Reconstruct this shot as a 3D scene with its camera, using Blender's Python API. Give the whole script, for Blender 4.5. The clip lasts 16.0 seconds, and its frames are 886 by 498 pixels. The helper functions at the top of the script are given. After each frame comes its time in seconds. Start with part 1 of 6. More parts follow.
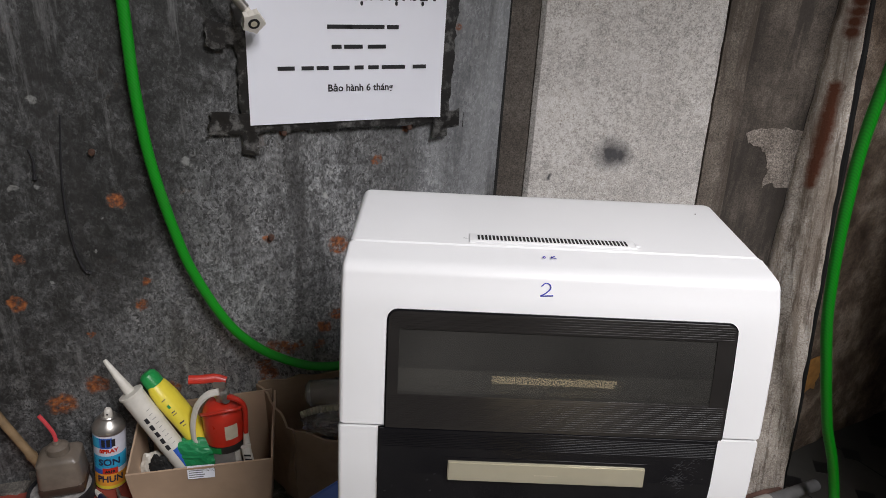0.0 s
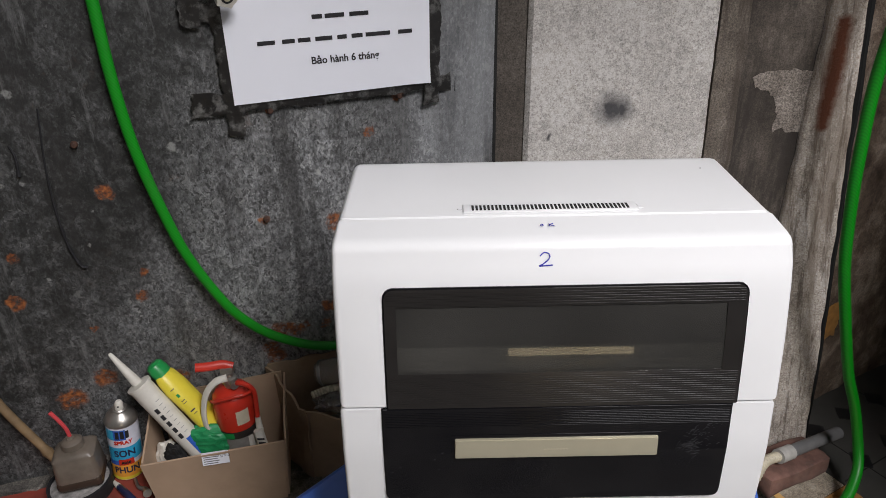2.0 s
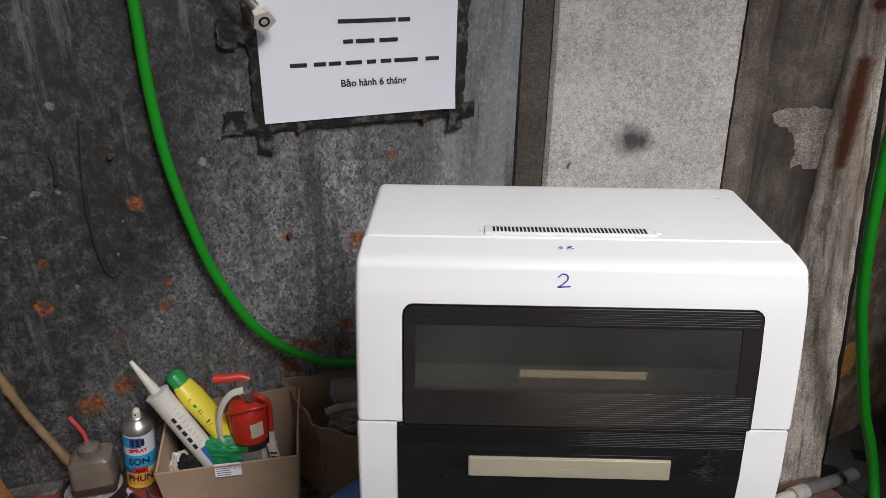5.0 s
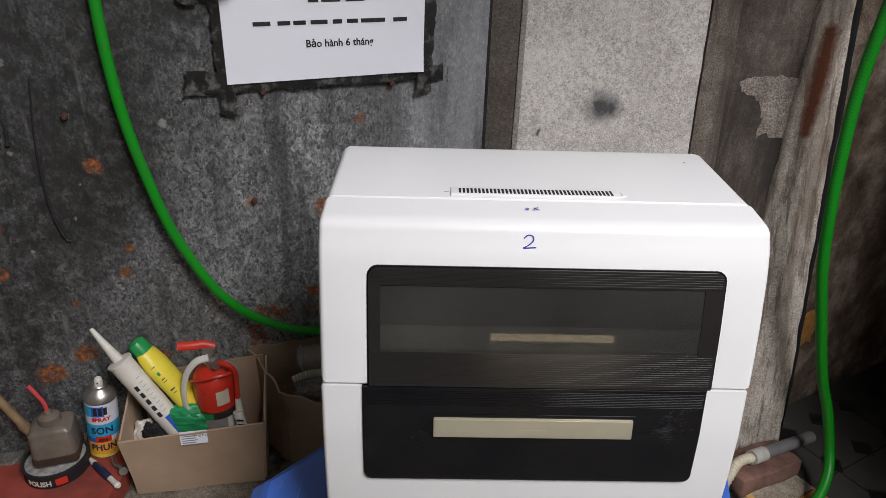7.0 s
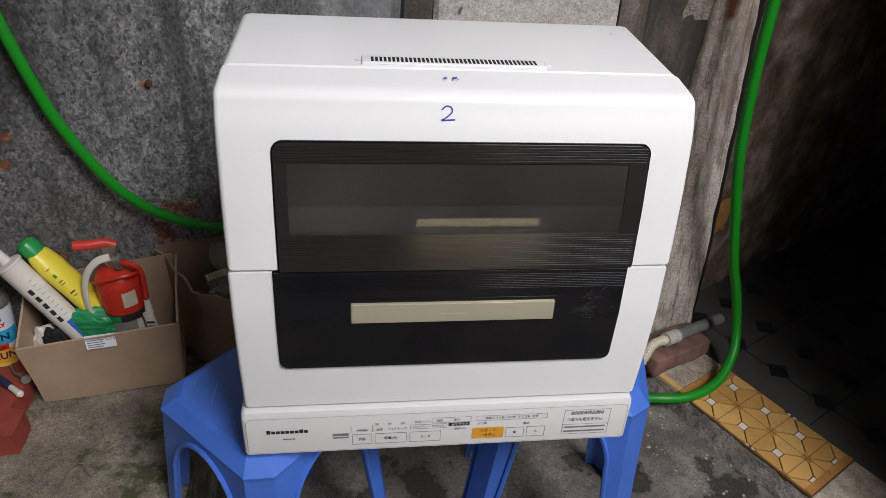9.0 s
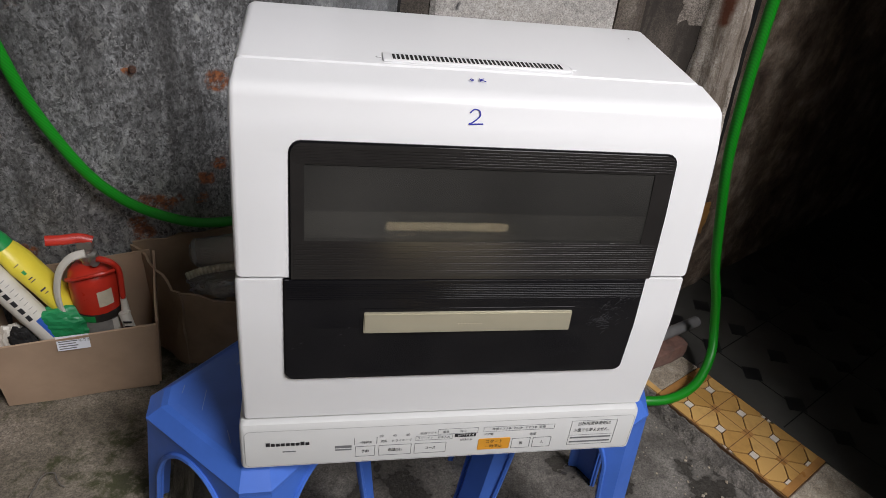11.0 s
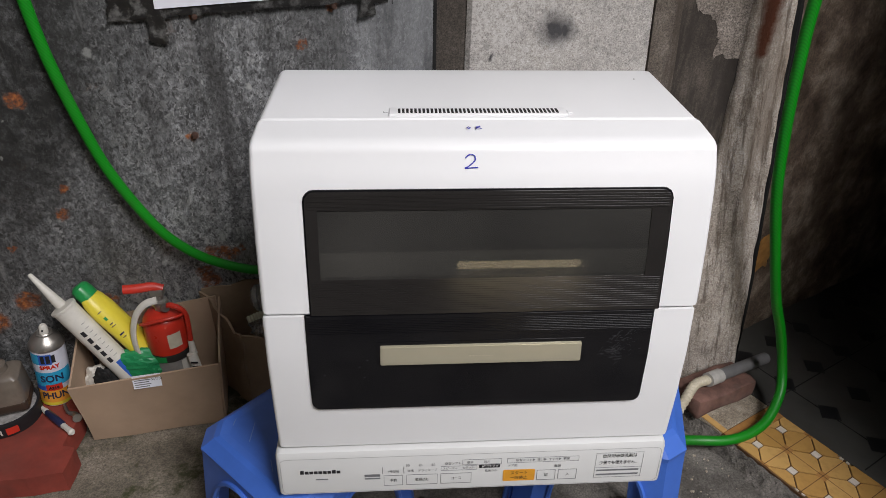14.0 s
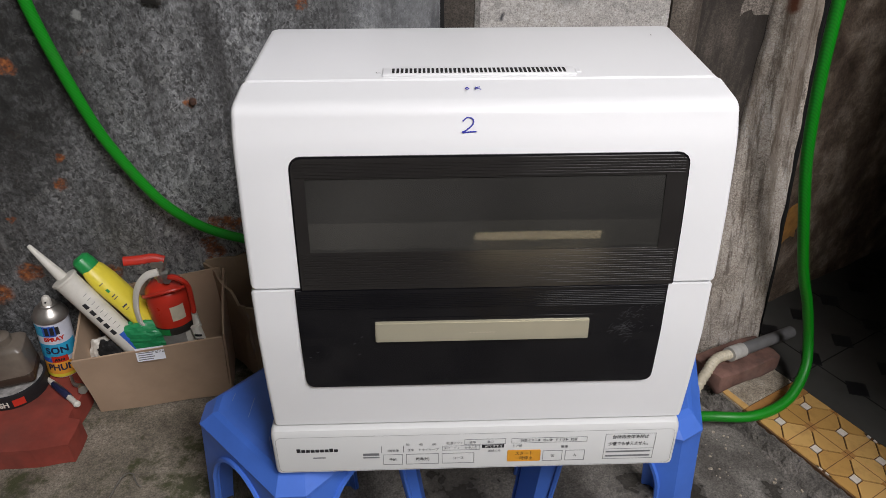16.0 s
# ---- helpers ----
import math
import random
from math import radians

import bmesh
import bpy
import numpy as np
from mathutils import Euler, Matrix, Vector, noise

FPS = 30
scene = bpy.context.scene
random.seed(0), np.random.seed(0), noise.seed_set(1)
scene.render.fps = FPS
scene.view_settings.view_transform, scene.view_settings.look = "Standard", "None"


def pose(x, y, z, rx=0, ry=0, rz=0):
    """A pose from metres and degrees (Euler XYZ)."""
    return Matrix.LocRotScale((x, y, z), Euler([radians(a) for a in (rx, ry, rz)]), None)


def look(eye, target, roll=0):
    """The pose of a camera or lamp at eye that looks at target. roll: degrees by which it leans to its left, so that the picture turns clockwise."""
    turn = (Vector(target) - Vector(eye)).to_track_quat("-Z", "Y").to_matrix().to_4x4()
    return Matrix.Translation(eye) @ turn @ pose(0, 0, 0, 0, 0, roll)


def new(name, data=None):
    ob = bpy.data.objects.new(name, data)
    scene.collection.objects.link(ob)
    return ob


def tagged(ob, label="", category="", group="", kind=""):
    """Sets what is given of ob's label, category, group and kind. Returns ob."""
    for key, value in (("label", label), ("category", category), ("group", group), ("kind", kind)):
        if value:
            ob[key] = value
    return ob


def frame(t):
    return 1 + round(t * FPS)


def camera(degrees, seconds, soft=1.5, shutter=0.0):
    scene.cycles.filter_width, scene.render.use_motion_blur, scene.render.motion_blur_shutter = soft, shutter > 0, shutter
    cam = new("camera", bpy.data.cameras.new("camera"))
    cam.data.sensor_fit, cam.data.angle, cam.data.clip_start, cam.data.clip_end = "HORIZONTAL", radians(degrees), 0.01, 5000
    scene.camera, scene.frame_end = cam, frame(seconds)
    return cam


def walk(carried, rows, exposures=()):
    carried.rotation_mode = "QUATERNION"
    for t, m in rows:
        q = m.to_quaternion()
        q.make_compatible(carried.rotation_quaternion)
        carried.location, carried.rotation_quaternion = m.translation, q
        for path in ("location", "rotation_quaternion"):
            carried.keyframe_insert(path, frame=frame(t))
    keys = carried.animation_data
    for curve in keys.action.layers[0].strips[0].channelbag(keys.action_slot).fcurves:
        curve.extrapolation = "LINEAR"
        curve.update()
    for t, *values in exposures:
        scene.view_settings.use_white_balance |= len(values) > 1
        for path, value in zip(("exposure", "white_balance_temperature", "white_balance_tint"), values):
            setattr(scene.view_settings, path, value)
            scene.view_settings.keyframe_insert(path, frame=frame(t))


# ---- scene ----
cam = camera(68.2, 16.0, 0.75)
PATH = [
    (0, (-0.162, -0.639, 1.38), (-0.124, 1.198, 0.59), 3.1),
    (0.5, (-0.153, -0.637, 1.373), (-0.217, 1.212, 0.614), -0.0),
    (1, (-0.14, -0.623, 1.374), (-0.258, 1.236, 0.646), -3.4),
    (1.2, (-0.13, -0.622, 1.387), (-0.262, 1.24, 0.67), -4.6),
    (1.5, (-0.132, -0.617, 1.379), (-0.188, 1.239, 0.636), -2.3),
    (2, (-0.137, -0.603, 1.377), (-0.138, 1.189, 0.489), -1.1),
    (2.5, (-0.144, -0.614, 1.373), (-0.117, 1.185, 0.498), 0.5),
    (3, (-0.153, -0.619, 1.366), (-0.139, 1.174, 0.481), 1.0),
    (3.5, (-0.162, -0.612, 1.39), (-0.156, 1.198, 0.539), 0.6),
    (3.7, (-0.163, -0.607, 1.406), (-0.18, 1.214, 0.578), -0.2),
    (5.8, (-0.138, -0.638, 1.36), (-0.193, 1.19, 0.551), 0.8),
    (6, (-0.141, -0.631, 1.361), (-0.171, 1.184, 0.522), 0.7),
    (6.5, (-0.139, -0.624, 1.358), (-0.153, 1.182, 0.498), 1.1),
    (7, (-0.136, -0.626, 1.356), (-0.096, 1.17, 0.477), 1.7),
    (7.4, (-0.135, -0.619, 1.333), (0.022, 1.13, 0.376), 2.6),
    (7.5, (-0.132, -0.612, 1.333), (0.038, 1.118, 0.343), 3.6),
    (8, (-0.112, -0.596, 1.317), (0.149, 1.07, 0.242), 4.1),
    (8.5, (-0.107, -0.606, 1.307), (0.144, 1.038, 0.195), 4.4),
    (10.8, (-0.196, -0.551, 1.293), (0.194, 1.07, 0.188), 7.1),
    (11, (-0.187, -0.553, 1.293), (0.206, 1.055, 0.171), 8.2),
    (11.5, (-0.121, -0.569, 1.298), (0.196, 1.046, 0.162), 7.3),
    (12, (-0.084, -0.58, 1.304), (0.131, 1.064, 0.185), 3.3),
    (12.5, (-0.084, -0.597, 1.314), (0.057, 1.074, 0.224), 1.6),
    (13, (-0.095, -0.603, 1.32), (0.037, 1.097, 0.275), 1.4),
    (13.5, (-0.103, -0.607, 1.323), (0.015, 1.111, 0.306), 1.3),
    (14, (-0.098, -0.614, 1.321), (0.028, 1.098, 0.296), 1.3),
    (14.5, (-0.091, -0.617, 1.317), (0.024, 1.103, 0.303), 1.6),
    (15, (-0.077, -0.624, 1.31), (0.034, 1.085, 0.277), 2.5),
    (15.5, (-0.064, -0.621, 1.301), (-0.032, 1.066, 0.227), 0.7),
    (16, (-0.065, -0.572, 1.297), (-0.012, 1.094, 0.192), -0.0),
]
walk(cam, [(t, look(eye, target, roll)) for t, eye, target, roll in PATH])

# ---------------------------------------------------------------- light
world = bpy.data.worlds.new("world")
scene.world = world
world.use_nodes = True
wn = world.node_tree.nodes
sky = wn.new("ShaderNodeTexSky")
sky.sky_type, sky.sun_disc = "NISHITA", False
sky.sun_elevation, sky.sun_rotation = radians(40), radians(160)
wn["Background"].inputs[1].default_value = 0.1
world.node_tree.links.new(sky.outputs[0], wn["Background"].inputs[0])

# area lamp in the added ceiling opening stands in for daylight
day = bpy.data.lights.new("daylight", "AREA")
day.shape, day.size, day.size_y = "RECTANGLE", 1.25, 1.4
day.energy, day.color = 172, (1.0, 0.965, 0.985)
day_ob = new("daylight", day)
day_ob.matrix_world = look((1.38, -2.0, 3.68), (0.2, 0.1, 0.75))

# ---------------------------------------------------------------- materials
def material(name):
    m = bpy.data.materials.new(name)
    m.use_nodes = True
    nt = m.node_tree
    return m, nt.nodes, nt.links, nt.nodes["Principled BSDF"]


def math_node(n, l, op, a, b=0.0, clamp=False):
    k = n.new("ShaderNodeMath")
    k.operation, k.use_clamp = op, clamp
    for i, v in enumerate((a, b)):
        if isinstance(v, (int, float)):
            k.inputs[i].default_value = v
        else:
            l.new(v, k.inputs[i])
    return k.outputs[0]


def coords(n):
    return n.new("ShaderNodeTexCoord").outputs["Object"]


def noise_tex(n, l, vec, scale, detail=5, rough=0.6, stretch=None):
    if stretch:
        mp = n.new("ShaderNodeMapping")
        mp.inputs["Scale"].default_value = stretch
        l.new(vec, mp.inputs[0])
        vec = mp.outputs[0]
    k = n.new("ShaderNodeTexNoise")
    k.inputs["Scale"].default_value, k.inputs["Detail"].default_value, k.inputs["Roughness"].default_value = scale, detail, rough
    l.new(vec, k.inputs["Vector"])
    return k.outputs["Fac"]


def ramp(n, l, fac, stops):
    k = n.new("ShaderNodeValToRGB")
    e = k.color_ramp.elements
    while len(e) < len(stops):
        e.new(0.5)
    for el, (p, c) in zip(e, stops):
        el.position = p
        el.color = (*c, 1) if not isinstance(c, float) else (c, c, c, 1)
    l.new(fac, k.inputs[0])
    return k.outputs[0]


def mix(n, l, fac, a, b, mode="MIX"):
    k = n.new("ShaderNodeMix")
    k.data_type, k.blend_type = "RGBA", mode
    for i, v in ((0, fac), (6, a), (7, b)):
        if isinstance(v, (int, float)):
            k.inputs[i].default_value = v
        elif isinstance(v, tuple):
            k.inputs[i].default_value = (*v, 1)
        else:
            l.new(v, k.inputs[i])
    return k.outputs[2]


def bump(n, l, b, height, strength=0.3, dist=0.002):
    k = n.new("ShaderNodeBump")
    k.inputs["Strength"].default_value, k.inputs["Distance"].default_value = strength, dist
    l.new(height, k.inputs["Height"])
    l.new(k.outputs[0], b.inputs["Normal"])


def simple(name, col, rough=0.5, metal=0.0, var=0.12, scale=30.0, bumpy=0.0, coat=0.0, dirt=0.0, dirtcol=(0.06, 0.05, 0.04)):
    """Paint, plastic or metal with a light mottling, an optional layer of dirt, and a fine relief."""
    m, n, l, b = material(name)
    v = coords(n)
    f = noise_tex(n, l, v, scale)
    lo = tuple(c * (1 - var) for c in col)
    hi = tuple(min(1, c * (1 + var)) for c in col)
    c = ramp(n, l, f, [(0.3, lo), (0.7, hi)])
    if dirt:
        g = noise_tex(n, l, v, scale * 0.35, 8, 0.7)
        c = mix(n, l, math_node(n, l, "MULTIPLY", ramp(n, l, g, [(0.5, 0.0), (0.75, 1.0)]), dirt), c, dirtcol)
    l.new(c, b.inputs["Base Color"])
    b.inputs["Roughness"].default_value, b.inputs["Metallic"].default_value = rough, metal
    b.inputs["Coat Weight"].default_value = coat
    l.new(ramp(n, l, noise_tex(n, l, v, scale * 0.6), [(0.3, max(0.02, rough * 0.8)), (0.7, min(1.0, rough * 1.2))]), b.inputs["Roughness"])
    if bumpy:
        bump(n, l, b, noise_tex(n, l, v, scale * 4, 6), bumpy, 0.001)
    return m


def spot_mask(n, l, vec, spots, wobble=0.02):
    """1 inside any of the round spots (x, z, radius) on an upright sheet, with frayed rims."""
    w = n.new("ShaderNodeTexNoise")
    w.inputs["Scale"].default_value, w.inputs["Detail"].default_value = 60, 6
    l.new(vec, w.inputs["Vector"])
    sep = n.new("ShaderNodeSeparateXYZ")
    add = n.new("ShaderNodeVectorMath")
    add.operation = "MULTIPLY_ADD"
    l.new(w.outputs["Color"], add.inputs[0])
    add.inputs[1].default_value = (wobble, 0, wobble)
    l.new(vec, add.inputs[2])
    l.new(add.outputs[0], sep.inputs[0])
    total = None
    for x, z, r in spots:
        dx = math_node(n, l, "ADD", sep.outputs[0], -x - wobble / 2)
        dz = math_node(n, l, "ADD", sep.outputs[2], -z - wobble / 2)
        d = math_node(n, l, "SQRT", math_node(n, l, "ADD", math_node(n, l, "MULTIPLY", dx, dx), math_node(n, l, "MULTIPLY", dz, dz)))
        k = math_node(n, l, "SUBTRACT", 1.3, math_node(n, l, "DIVIDE", d, r), True)
        total = k if total is None else math_node(n, l, "MAXIMUM", total, k)
    return total


RUST = [(-0.39, 0.631, 0.014), (-0.461, 0.581, 0.015), (-0.499, 0.587, 0.02), (-0.475, 0.594, 0.011), (-0.523, 0.549, 0.014), (-0.512, 0.521, 0.018), (-0.441, 0.592, 0.007), (-0.40, 0.585, 0.011), (-0.355, 0.831, 0.02), (-0.365, 0.66, 0.012),
        (-0.839, 0.553, 0.02), (-0.705, 0.516, 0.018), (-0.905, 0.514, 0.024), (-0.74, 0.96, 0.014), (-0.717, 0.785, 0.008), (-0.732, 0.735, 0.012), (-0.912, 0.852, 0.010), (-0.934, 0.759, 0.014), (-0.829, 0.677, 0.007),
        (-0.278, 1.017, 0.008), (-0.22, 1.087, 0.012), (-0.127, 1.278, 0.007), (-0.142, 1.271, 0.005), (-0.453, 1.08, 0.007), (-0.488, 0.862, 0.009)]
PALE = [(-0.873, 1.307, 0.016), (-0.89, 0.992, 0.010), (-0.855, 0.99, 0.008), (-0.76, 1.052, 0.007), (-0.831, 1.147, 0.011), (-0.958, 0.915, 0.007), (-0.95, 1.055, 0.012), (-0.523, 0.906, 0.008), (-0.62, 1.03, 0.012),
        (-0.766, 0.926, 0.004), (-0.525, 0.60, 0.012), (-0.56, 0.58, 0.012), (-0.87, 0.80, 0.006), (-0.79, 0.86, 0.005)]


def sheet_steel():
    m, n, l, b = material("galvanised_steel")
    v = coords(n)

    def vmath(op, a, bb):
        k = n.new("ShaderNodeVectorMath")
        k.operation = op
        for q, w in enumerate((a, bb)):
            if isinstance(w, tuple):
                k.inputs[q].default_value = w
            else:
                l.new(w, k.inputs[q])
        return k.outputs[0]

    def mul(a, bb):
        return math_node(n, l, "MULTIPLY", a, bb)
    wt = n.new("ShaderNodeTexNoise")
    wt.inputs["Scale"].default_value, wt.inputs["Detail"].default_value = 55, 5
    l.new(v, wt.inputs["Vector"])
    warped = vmath("ADD", v, vmath("MULTIPLY", wt.outputs["Color"], (0.022, 0.022, 0.03)))

    def cells(scale, shift, out="Distance"):
        k = n.new("ShaderNodeTexVoronoi")
        k.inputs["Scale"].default_value = scale
        l.new(vmath("ADD", warped, (shift, shift * 0.7, shift * 1.3)), k.inputs["Vector"])
        return k.outputs[out]
    sx = n.new("ShaderNodeSeparateXYZ")
    l.new(v, sx.inputs[0])
    X, Z = sx.outputs[0], sx.outputs[2]
    big = noise_tex(n, l, v, 3.0, 4, 0.6, (1, 1, 0.55))
    mid = noise_tex(n, l, warped, 38, 10, 0.86, (1, 1, 0.7))
    fine = noise_tex(n, l, v, 190, 6, 0.75, (1, 1, 0.6))
    # the rolled edge by the pilaster stays smooth and bluish
    smooth = math_node(n, l, "SUBTRACT", math_node(n, l, "MULTIPLY", math_node(n, l, "ADD", X, 0.30), 5.5, True), mul(math_node(n, l, "SUBTRACT", 1.0, Z, True), 1.2), True)
    c = ramp(n, l, mid, [(0.32, (0.10, 0.104, 0.106)), (0.45, (0.24, 0.248, 0.252)), (0.55, (0.35, 0.36, 0.366)), (0.70, (0.58, 0.59, 0.59))])
    # spangle: crisp grains of different greys
    sp = n.new("ShaderNodeSeparateColor")
    l.new(cells(85, 0.4, "Color"), sp.inputs[0])
    c = mix(n, l, 0.38, c, ramp(n, l, sp.outputs[0], [(0.15, (0.2, 0.2, 0.2)), (0.85, (0.8, 0.8, 0.8))]), "OVERLAY")
    c = mix(n, l, 0.85, c, ramp(n, l, fine, [(0.38, (0.12, 0.12, 0.12)), (0.64, (0.88, 0.88, 0.88))]), "OVERLAY")
    # crisp crust and pinholes
    for size, seed, edge, odds, col in ((150, 1.3, 0.34, 0.66, (0.62, 0.63, 0.62)), (150, 4.4, 0.36, 0.62, (0.05, 0.05, 0.05)), (75, 6.1, 0.26, 0.70, (0.55, 0.56, 0.55)), (75, 9.2, 0.28, 0.72, (0.055, 0.055, 0.055)), (42, 7.7, 0.20, 0.80, (0.58, 0.59, 0.57))):
        k = n.new("ShaderNodeTexVoronoi")
        k.inputs["Scale"].default_value = size
        l.new(vmath("ADD", vmath("MULTIPLY", warped, (1, 1, 0.7)), (seed, seed * 0.7, seed * 1.3)), k.inputs["Vector"])
        rc = n.new("ShaderNodeSeparateColor")
        l.new(k.outputs["Color"], rc.inputs[0])
        c = mix(n, l, mul(ramp(n, l, k.outputs["Distance"], [(edge * 0.75, 0.8), (edge, 0.0)]), ramp(n, l, rc.outputs[0], [(odds, 0.0), (odds + 0.04, 1.0)])), c, col)
    # water rings
    ring = ramp(n, l, cells(24, 5.1), [(0.20, 0.0), (0.245, 0.7), (0.29, 0.0)])
    ringw = ramp(n, l, noise_tex(n, l, v, 11, 3, 0.5), [(0.52, 0.0), (0.62, 1.0)])
    c = mix(n, l, mul(ring, ringw), c, (0.10, 0.102, 0.10))
    # white oxide blooms with sharp rims
    bl = noise_tex(n, l, warped, 48, 8, 0.7, (1, 1, 0.6))
    blw = ramp(n, l, noise_tex(n, l, v, 6, 3, 0.5), [(0.42, 0.1), (0.62, 0.9)])
    c = mix(n, l, mul(ramp(n, l, bl, [(0.57, 0.0), (0.61, 0.8)]), blw), c, (0.42, 0.43, 0.425))
    cr = noise_tex(n, l, warped, 120, 5, 0.7, (1, 1, 0.45))
    c = mix(n, l, mul(ramp(n, l, cr, [(0.58, 0.0), (0.62, 0.8)]), blw), c, (0.50, 0.51, 0.50))
    c = mix(n, l, mul(ramp(n, l, cr, [(0.37, 0.7), (0.42, 0.0)]), 0.9), c, (0.06, 0.06, 0.058))
    # dark pits and pale specks
    for size, seed, edge, col in ((80, 3.1, 0.24, (0.045, 0.045, 0.045)), (60, 8.7, 0.16, (0.52, 0.53, 0.52)), (30, 2.2, 0.10, (0.55, 0.56, 0.54))):
        where = ramp(n, l, noise_tex(n, l, vmath("ADD", v, (seed, seed, seed)), 22, 4, 0.6), [(0.5, 0.0), (0.6, 0.85)])
        c = mix(n, l, mul(where, ramp(n, l, cells(size, seed), [(edge * 0.7, 1.0), (edge, 0.0)])), c, col)
    c = mix(n, l, mul(smooth, 0.72), c, ramp(n, l, noise_tex(n, l, v, 9, 5, 0.6, (1, 1, 0.08)), [(0.35, (0.15, 0.156, 0.165)), (0.65, (0.33, 0.345, 0.36))]))
    # dull stains, a darker far upper corner and left side, dark and pale runs
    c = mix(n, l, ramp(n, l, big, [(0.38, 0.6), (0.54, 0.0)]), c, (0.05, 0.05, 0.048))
    # weathered dark metal plus painted falloff of light towards the left and top
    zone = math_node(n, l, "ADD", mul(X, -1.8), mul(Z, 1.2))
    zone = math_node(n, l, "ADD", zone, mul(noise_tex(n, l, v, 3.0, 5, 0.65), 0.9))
    darkened = ramp(n, l, mul(zone, 0.28), [(0.62, 0.0), (0.82, 0.95)])
    left_shade = math_node(n, l, "MULTIPLY", math_node(n, l, "ADD", math_node(n, l, "ADD", mul(X, -1.0), -0.66), mul(math_node(n, l, "ADD", noise_tex(n, l, v, 4.0, 5, 0.65), -0.5), 0.6)), 3.5, True)
    darkened = math_node(n, l, "MAXIMUM", darkened, mul(left_shade, 0.8))
    darkened = mul(darkened, ramp(n, l, noise_tex(n, l, warped, 34, 7, 0.75), [(0.42, 1.0), (0.68, 0.66)]))
    c = mix(n, l, darkened, c, (0.02, 0.0205, 0.019))
    run = noise_tex(n, l, v, 13, 6, 0.65, (1, 1, 0.07))
    c = mix(n, l, ramp(n, l, run, [(0.52, 0.0), (0.68, 0.78)]), c, (0.035, 0.034, 0.033))
    pale = noise_tex(n, l, v, 17, 7, 0.75, (1, 1, 0.10))
    c = mix(n, l, ramp(n, l, pale, [(0.57, 0.0), (0.70, 0.5)]), c, (0.34, 0.345, 0.345))
    # streaked pale foot of the sheet
    foot = math_node(n, l, "MULTIPLY", math_node(n, l, "SUBTRACT", 0.62, Z), 9.0, True)
    drip = ramp(n, l, noise_tex(n, l, warped, 62, 6, 0.7, (1, 1, 0.25)), [(0.50, 0.0), (0.60, 0.8)])
    c = mix(n, l, mul(mul(foot, drip), math_node(n, l, "MULTIPLY", math_node(n, l, "ADD", X, 0.78), 5.0, True)), c, (0.42, 0.43, 0.41))
    # old paint drops
    c = mix(n, l, mul(math_node(n, l, "MULTIPLY", spot_mask(n, l, v, [(x, z, 0.6 * r) for x, z, r in PALE], 0.02), 2.0, True), ramp(n, l, noise_tex(n, l, v, 85, 6, 0.8), [(0.38, 0.1), (0.55, 0.75)])), c, (0.34, 0.35, 0.335))
    # rust: frayed spots with a dark core
    hit = math_node(n, l, "MULTIPLY", spot_mask(n, l, v, [(x, z, 0.95 * r) for x, z, r in RUST], 0.026), 2.4, True)
    rn = noise_tex(n, l, v, 75, 8, 0.8)
    rm = mul(hit, ramp(n, l, rn, [(0.41, 0.1), (0.50, 0.95)]))
    rc = ramp(n, l, noise_tex(n, l, v, 120, 4), [(0.36, (0.07, 0.026, 0.014)), (0.5, (0.20, 0.06, 0.018)), (0.66, (0.38, 0.13, 0.035))])
    c = mix(n, l, rm, c, rc)
    haze = mul(ramp(n, l, noise_tex(n, l, warped, 26, 8, 0.75), [(0.60, 0.0), (0.68, 0.6)]), ramp(n, l, noise_tex(n, l, v, 4.2, 2, 0.5), [(0.5, 0.0), (0.62, 0.8)]))
    c = mix(n, l, haze, c, (0.13, 0.07, 0.042))
    l.new(c, b.inputs["Base Color"])
    l.new(ramp(n, l, mid, [(0.3, 0.42), (0.7, 0.72)]), b.inputs["Roughness"])
    l.new(mul(math_node(n, l, "SUBTRACT", 1.0, rm), 0.35), b.inputs["Metallic"])
    bump(n, l, b, math_node(n, l, "ADD", mid, fine), 0.45, 0.002)
    return m


